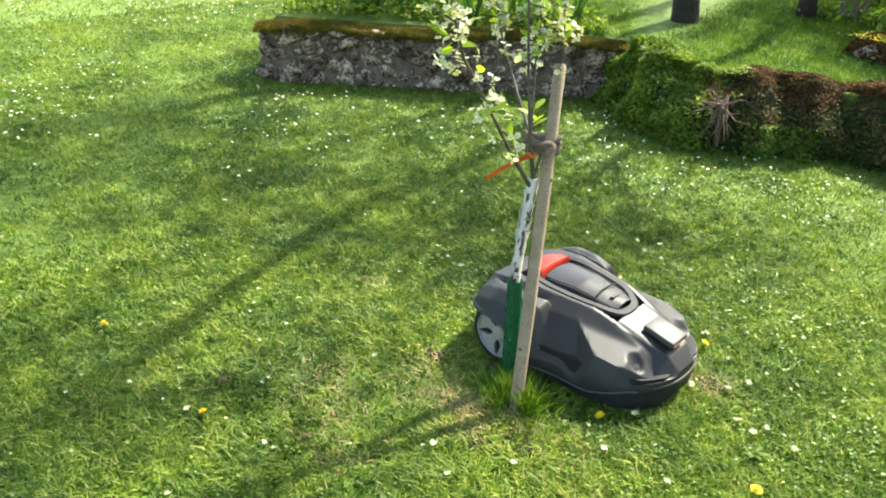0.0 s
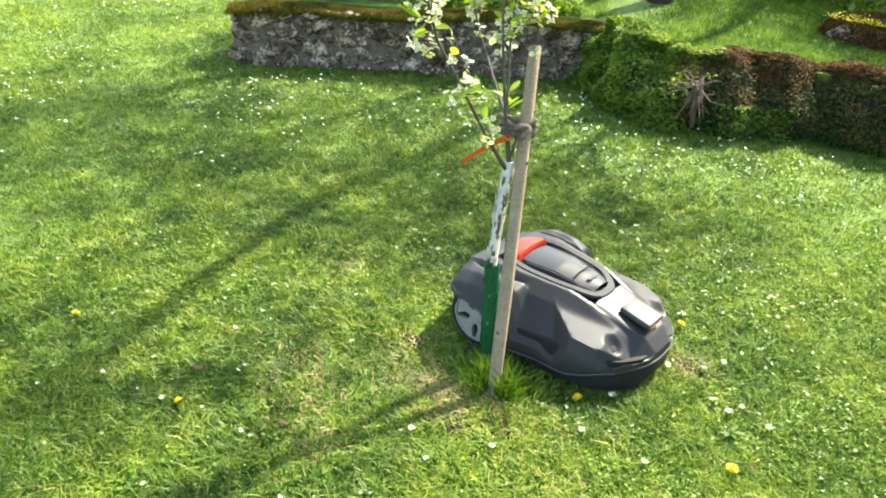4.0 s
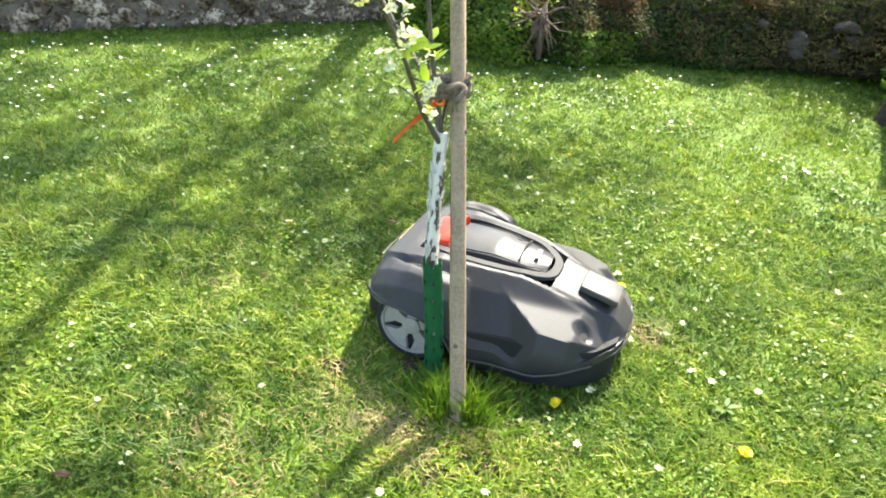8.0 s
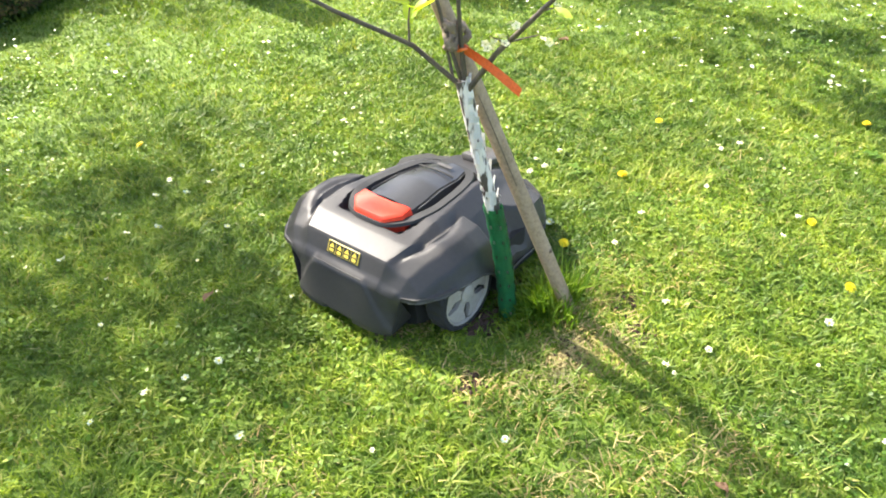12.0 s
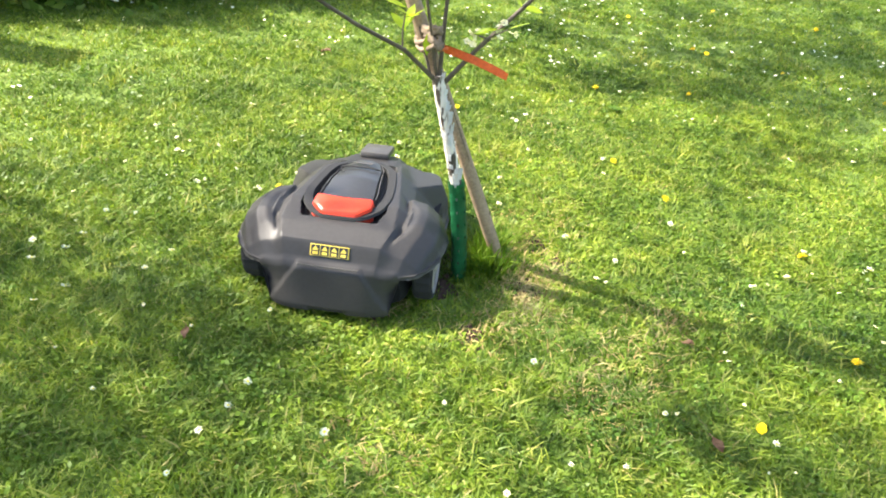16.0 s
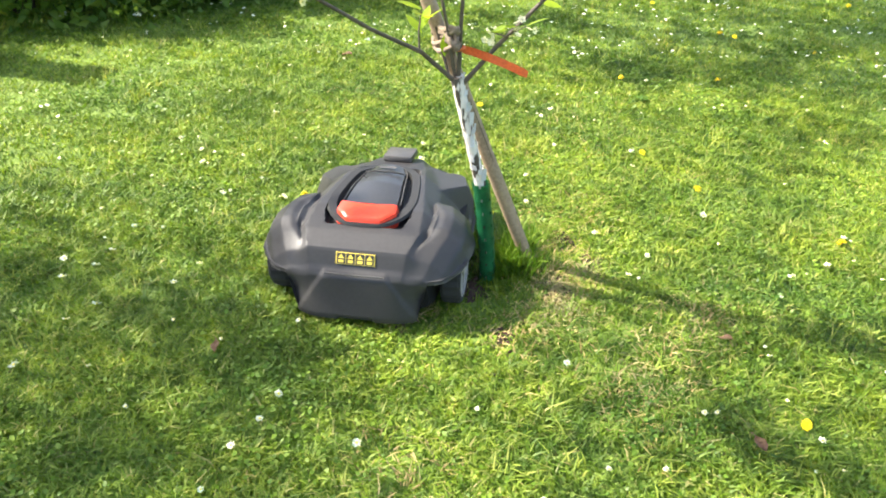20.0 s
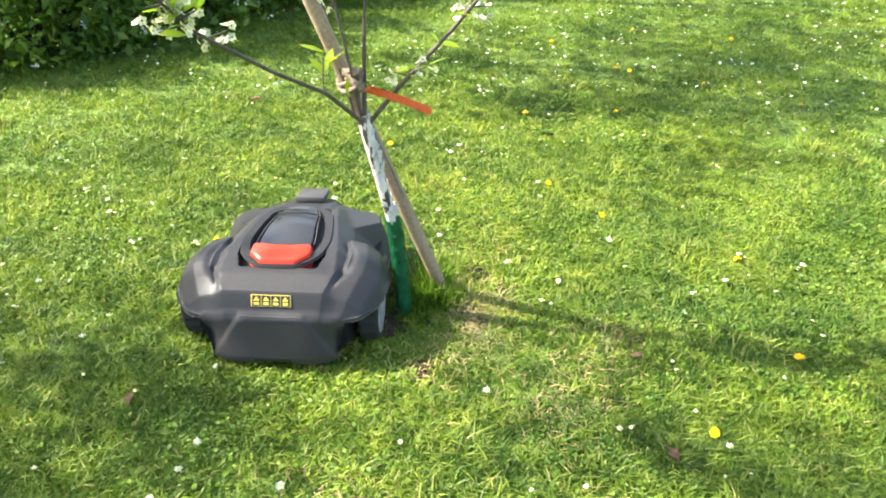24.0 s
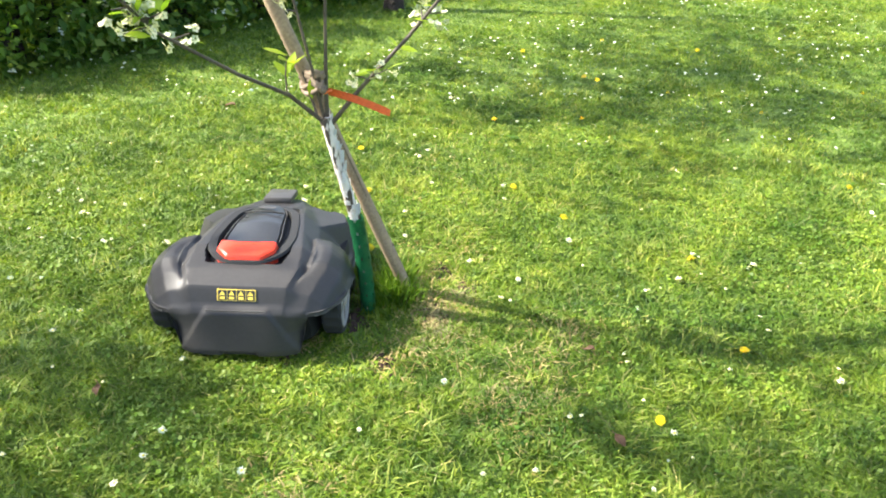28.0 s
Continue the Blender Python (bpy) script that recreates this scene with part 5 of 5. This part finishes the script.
# ---- grass tuft, bare earth, dry patches ----
def build_foot():
    rng = np.random.default_rng(71)
    c = 560
    a, d = rng.uniform(0, 6.28, c), np.abs(rng.normal(0, 0.075, c))
    x, y = 0.02 + d * np.cos(a), 0.02 + 0.9 * d * np.sin(a)
    c2 = 420
    a2, d2 = rng.uniform(0, 6.28, c2), np.abs(rng.normal(0, 0.05, c2))
    x = np.concatenate([x, -0.07 + d2 * np.cos(a2)])
    y = np.concatenate([y, 0.065 + d2 * np.sin(a2)])
    ok = (y > -0.012) | (np.abs(x - 0.01) > 0.04)                        # trodden down before the stake
    x, y = x[ok], y[ok]
    out = np.stack([x - 0.0, y - 0.03, 0 * x], 1) * 4.5 + rng.normal(0, 0.25, (len(x), 3)) * [1, 1, 0]
    h = rng.uniform(0.045, 0.13, len(x)) * np.clip(1.2 - 3.5 * np.hypot(x, y - 0.03), 0.45, 1)
    stuff("tall_grass_tuft", blades("tall_grass_tuft", np.stack([x, y], 1), np.zeros(len(x)) - 0.004, h, 0.0058, TALL_GRASS, rng, 0.6, 2, out), "unmown tuft of long grass round the stake's foot", "grass tuft")
    # crumbs of dug earth
    bm = bmesh.new()
    r = random.Random(6)
    for k in range(260):
        q = Vector((r.gauss(-0.03, 0.055), r.gauss(0.235, 0.042), 0.0))
        q.z = float(roll_of_ground(q.x, q.y)) + 0.002 - 0.014 * math.exp(-((q.x + 0.03) / 0.1) ** 2 - ((q.y - 0.235) / 0.08) ** 2)
        s = r.uniform(0.003, 0.011)
        made = bmesh.ops.create_icosphere(bm, subdivisions=1, radius=s)["verts"]
        for v in made:
            v.co = v.co * r.uniform(0.75, 1.25) + q
    for a, b, w in WORN:
        for k in range(70):
            q = Vector((r.gauss(a, w * 0.5), r.gauss(b, w * 0.45), 0.0))
            q.z = float(roll_of_ground(q.x, q.y)) + 0.002
            made = bmesh.ops.create_icosphere(bm, subdivisions=1, radius=r.uniform(0.003, 0.008))["verts"]
            for v in made:
                v.co = v.co * r.uniform(0.75, 1.25) + q
    me = bpy.data.meshes.new("earth_crumbs")
    bm.to_mesh(me)
    bm.free()
    me.materials.append(EARTH)
    stuff("earth_crumbs", me, "reddish brown earth crumbs in the worn lawn", "soil")
    n = 26
    bm = bmesh.new()
    mid = bm.verts.new((-0.03, 0.235, -0.004))
    prev = []
    for rr in (0.5, 1.0):
        ring = [bm.verts.new((-0.03 + rr * (0.115 + 0.02 * math.sin(3 * a + 1)) * math.cos(a), 0.235 + rr * (0.09 + 0.014 * math.sin(4 * a)) * math.sin(a), 0.006 - 0.006 * (rr < 0.9) - 0.010 * (rr > 0.9))) for a in np.linspace(0, 2 * math.pi, n, endpoint=False)]
        for k in range(n):
            if prev:
                bm.faces.new((prev[k], ring[k], ring[(k + 1) % n], prev[(k + 1) % n]))
            else:
                bm.faces.new((mid, ring[k], ring[(k + 1) % n]))
        prev = ring
    tagged(part("bare_earth", bm, EARTH, smooth=80), "bare patch of reddish brown earth by the sapling", "bare earth", kind="structure")
    bm = bmesh.new()
    mid = bm.verts.new((-0.175, 0.185, 0.006))
    rim = [bm.verts.new((-0.175 + (0.085 + 0.015 * math.sin(3 * a)) * math.cos(a), 0.185 + (0.058 + 0.01 * math.sin(5 * a)) * math.sin(a), -0.008)) for a in np.linspace(0, 2 * math.pi, 24, endpoint=False)]
    for k in range(24):
        bm.faces.new((mid, rim[k], rim[(k + 1) % 24]))
    tagged(part("bare_earth", bm, EARTH, smooth=80), "trodden bare earth at the sapling's foot", "bare earth", kind="structure")
    # straw-dry patches
    spots = [(-0.18, -0.09, 0.10, 0.06, 900), (-0.10, -0.18, 0.05, 0.04, 220), (0.47, 0.60, 0.07, 0.05, 300), (-0.02, 0.36, 0.08, 0.05, 300), (0.05, -0.03, 0.06, 0.05, 160), (0.18, -0.05, 0.10, 0.07, 240), (-0.55, -0.35, 0.14, 0.10, 300), (0.9, -0.25, 0.25, 0.25, 500), (-0.12, 0.43, 0.06, 0.05, 160), (-0.26, 0.33, 0.06, 0.05, 200), (-0.38, 0.05, 0.08, 0.07, 200), (-0.62, -0.28, 0.1, 0.08, 240), (0.35, -0.22, 0.09, 0.07, 200), (-0.30, -0.52, 0.09, 0.08, 220), (-0.9, 0.35, 0.09, 0.08, 160), (1.3, 0.7, 0.12, 0.1, 200)]
    x = np.concatenate([rng.normal(a, w, n) for a, _, w, _, n in spots])
    y = np.concatenate([rng.normal(b, w, n) for _, b, _, w, n in spots])
    stuff("dry_grass", blades("dry_grass", np.stack([x, y], 1), roll_of_ground(x, y), 0.02 * np.ones(len(x)), 0.005, STRAW, rng, 2.0, 2), "straw-coloured dry grass clippings", "dry grass")


build_foot()


# ---- flowers and fallen leaves ----
def build_dandelions():
    spots = [(2.30, -1.23), (2.24, -1.30), (0.46, -0.67), (1.22, 0.16), (0.37, 0.83), (1.60, -1.04), (0.75, -0.51), (0.10, -1.08), (-0.75, -0.67), (0.75, 0.13), (0.24, 0.13), (1.61, -0.56), (-0.46, -1.04), (0.13, 0.21), (1.99, -1.66), (2.92, -0.96), (1.62, -2.07), (0.68, -2.05), (1.96, -2.87), (0.04, 1.86), (-1.39, -0.58), (2.9, -2.2), (3.2, -1.6)]
    r = random.Random(2)
    head = bmesh.new()
    for layer, (rad, z, n) in enumerate([(0.017, 0.0, 22), (0.014, 0.004, 18), (0.009, 0.008, 12), (0.004, 0.010, 7)]):
        for k in range(n):
            a = 2 * math.pi * k / n + layer * 0.3
            u, s = Vector((math.cos(a), math.sin(a), 0)), Vector((-math.sin(a), math.cos(a), 0)) * 0.0019
            far, up = rad * r.uniform(0.78, 1.08), z + r.uniform(-0.001, 0.005)
            head.faces.new([head.verts.new(p) for p in (u * 0.001 + Vector((0, 0, z)) - s, u * far + Vector((0, 0, up)) - s, u * far * 1.04 + Vector((0, 0, up)) + s, u * 0.001 + Vector((0, 0, z)) + s)])
    head_me = bpy.data.meshes.new("flower_head")
    head.to_mesh(head_me)
    head.free()
    head_me.materials.append(YELLOW)
    stem = tube_bm([(0, 0, -0.01), (0.002, 0, 0.03)], [0.0025, 0.002], 6)
    stem_me = bpy.data.meshes.new("stem")
    stem.to_mesh(stem_me)
    stem.free()
    stem_me.materials.append(STEM)
    for x, y in spots:
        d = empty("dandelion", pose(x, y, float(roll_of_ground(x, y)), 0, 0, r.uniform(0, 360)))
        tagged(d, "bright yellow dandelion flower in the lawn", "dandelion", "dandelions in the lawn")
        share("stem", stem_me, d, Matrix.Identity(4))
        share("flower_head", head_me, d, pose(0.002, 0, 0.028, r.uniform(-25, 25), r.uniform(-25, 25), 0) @ Matrix.Scale(r.uniform(0.85, 1.1), 4))


build_dandelions()


def build_daisies():
    marked = [(0.73, 1.33), (-0.11, -0.32), (0.0, -0.40), (0.70, 0.45), (1.12, 1.10), (0.53, -0.02), (0.27, -0.65), (-0.54, -0.08), (0.58, 0.67), (-0.21, 1.14), (-0.03, 1.41), (0.13, -0.24), (0.62, -0.45), (-0.11, -0.84), (-0.04, -0.98), (0.12, 1.39), (-0.09, 1.55), (1.12, -0.12), (1.20, -0.17), (-0.87, 0.78), (0.80, 0.40), (0.76, -0.47), (-0.33, 1.34), (0.67, 0.40), (0.61, 0.43), (0.18, 0.64), (0.33, 0.22), (0.53, 0.59), (-0.19, 1.51), (-0.41, 1.40), (0.13, -1.10), (1.97, -0.36), (1.58, -0.68), (0.32, -0.01), (-0.78, 0.73), (-0.12, 1.43), (-0.62, 1.45), (1.86, 0.27), (0.04, -1.30), (1.69, 1.15), (0.42, 0.52), (0.90, -1.32), (0.93, -1.62), (-0.63, -1.27), (-0.10, 1.09), (0.61, 1.29), (-0.69, 0.70), (-0.85, 0.47), (-0.80, -0.69)]
    r = random.Random(8)
    petals = bmesh.new()
    for k in range(16):
        a = 2 * math.pi * k / 16
        u, s = Vector((math.cos(a), math.sin(a), 0)), Vector((-math.sin(a), math.cos(a), 0))
        petals.faces.new([petals.verts.new(p) for p in (u * 0.002 - s * 0.0008, u * 0.0085 - s * 0.0012 + Vector((0, 0, 0.001 + 0.002 * (k % 3))), u * 0.0105 + Vector((0, 0, 0.002 * (k % 3))), u * 0.0085 + s * 0.0012 + Vector((0, 0, 0.001)), u * 0.002 + s * 0.0008)])
    pm = bpy.data.meshes.new("petals")
    petals.to_mesh(pm)
    petals.free()
    pm.materials.append(PETAL)
    disc = bmesh.new()
    bmesh.ops.create_icosphere(disc, subdivisions=1, radius=0.0034)
    for v in disc.verts:
        v.co.z *= 0.5
    dm = bpy.data.meshes.new("flower_disc")
    disc.to_mesh(dm)
    disc.free()
    dm.materials.append(YELLOW)
    spots = list(marked)
    while len(spots) < 290:
        x, y = r.uniform(-1.9, 2.6), r.uniform(-1.9, 2.4)
        dense = 0.25 + 0.75 * (noise.noise(Vector((x * 0.9, y * 0.9, 4))) > 0.05)
        if r.random() < dense and not on_terrace(x, y) and math.hypot(x, y - 0.1) > 0.25:
            spots.append((x, y))
    for x, y in spots:
        d = empty("daisy", pose(x, y, float(roll_of_ground(x, y)) + 0.030, r.uniform(-22, 22), r.uniform(-22, 22), r.uniform(0, 90)))
        tagged(d, "small white daisy in the short grass", "daisy", "daisies in the lawn")
        k = r.uniform(1.05, 1.45) if (x, y) in marked else r.uniform(0.5, 0.95)
        share("petals", pm, d, Matrix.Scale(k, 4))
        share("flower_disc", dm, d, Matrix.Translation((0, 0, 0.001)) @ Matrix.Scale(k, 4))
    # far daisies
    rng = np.random.default_rng(55)
    c = 26000
    x, y = rng.uniform(-11, 5, c), rng.uniform(-4, 6, c)
    patch = np.sin(x * 1.1 + 0.7 * np.sin(y * 1.3)) * np.cos(y * 0.9 + 0.5) + 0.4 * np.sin(x * 3.1 + y * 2.2)
    ok = (rng.uniform(-0.6, 1.5, c) < patch) & (rng.uniform(0, 1, c) < np.interp(x, [-8, -4, -2, 2], [1, 0.9, 0.6, 0.62])) & ~on_terrace(x, y) & ~((np.abs(x) < 1.9) & (np.abs(y) < 1.9))
    x, y = x[ok], y[ok]
    n = len(x)
    me = leaf_cloud("far_daisies", np.stack([x, y, 0.032 + 0 * x], 1), np.tile([0, 0, 2.5], (n, 1)), 0.021, PETAL, rng, 0.9, 0.0)
    stuff("far_daisies", me, "scattered white daisies of the far lawn", "daisies")


build_daisies()


def build_litter():
    """Broad weed leaves and fallen dry leaves."""
    r = random.Random(31)
    for x, y, k, turn in ((-0.82, -0.53, 0.62, 20), (1.88, 0.88, 0.9, 70), (-0.51, 0.92, 0.6, 10), (-0.42, -0.55, 0.5, 60)):
        leaf = empty("fallen_leaf", pose(x, y, 0.028, r.uniform(-15, 15), r.uniform(-15, 15), turn))
        tagged(leaf, "curled dry brown leaf lying on the grass", "fallen leaf", "fallen leaves")
        bm = bmesh.new()
        rows = []
        for t, w in ((0, 0.004), (0.2, 0.016), (0.5, 0.022), (0.8, 0.014), (1, 0.002)):
            rows.append([bm.verts.new(((t - 0.5) * 0.075 * k, u * w * k, 0.010 * k * abs(u) + 0.006 * math.sin(t * 5))) for u in (-1, 0, 1)])
        for a, b in zip(rows, rows[1:]):
            bm.faces.new((a[0], a[1], b[1], b[0]))
            bm.faces.new((a[1], a[2], b[2], b[1]))
        bmesh.ops.solidify(bm, geom=bm.faces[:], thickness=0.0008)
        part("blade", bm, DRY_LEAF, leaf, smooth=60)
        part("stalk", tube_bm([(0.035 * k, 0, 0.0), (0.055 * k, 0.004, 0.004)], [0.0012, 0.0008], 5), DRY_LEAF, leaf)
    lm = leaf_mesh(0.042, "leaf")
    lm.materials.clear()
    lm.materials.append(TALL_GRASS)
    for x, y in ((0.705, 0.296), (1.35, -0.62)):
        weed = empty("lawn_weed", pose(x, y, 0.016, 0, 0, r.uniform(0, 360)))
        tagged(weed, "flat rosette of broad pale green weed leaves", "weed", "weeds in the lawn")
        for k in range(6):
            share("leaf", lm, weed, pose(0, 0, 0.004 * k, 12, r.uniform(-15, 15), 60 * k + r.uniform(-15, 15)) @ Matrix.Scale(r.uniform(0.7, 1.1), 4))


build_litter()
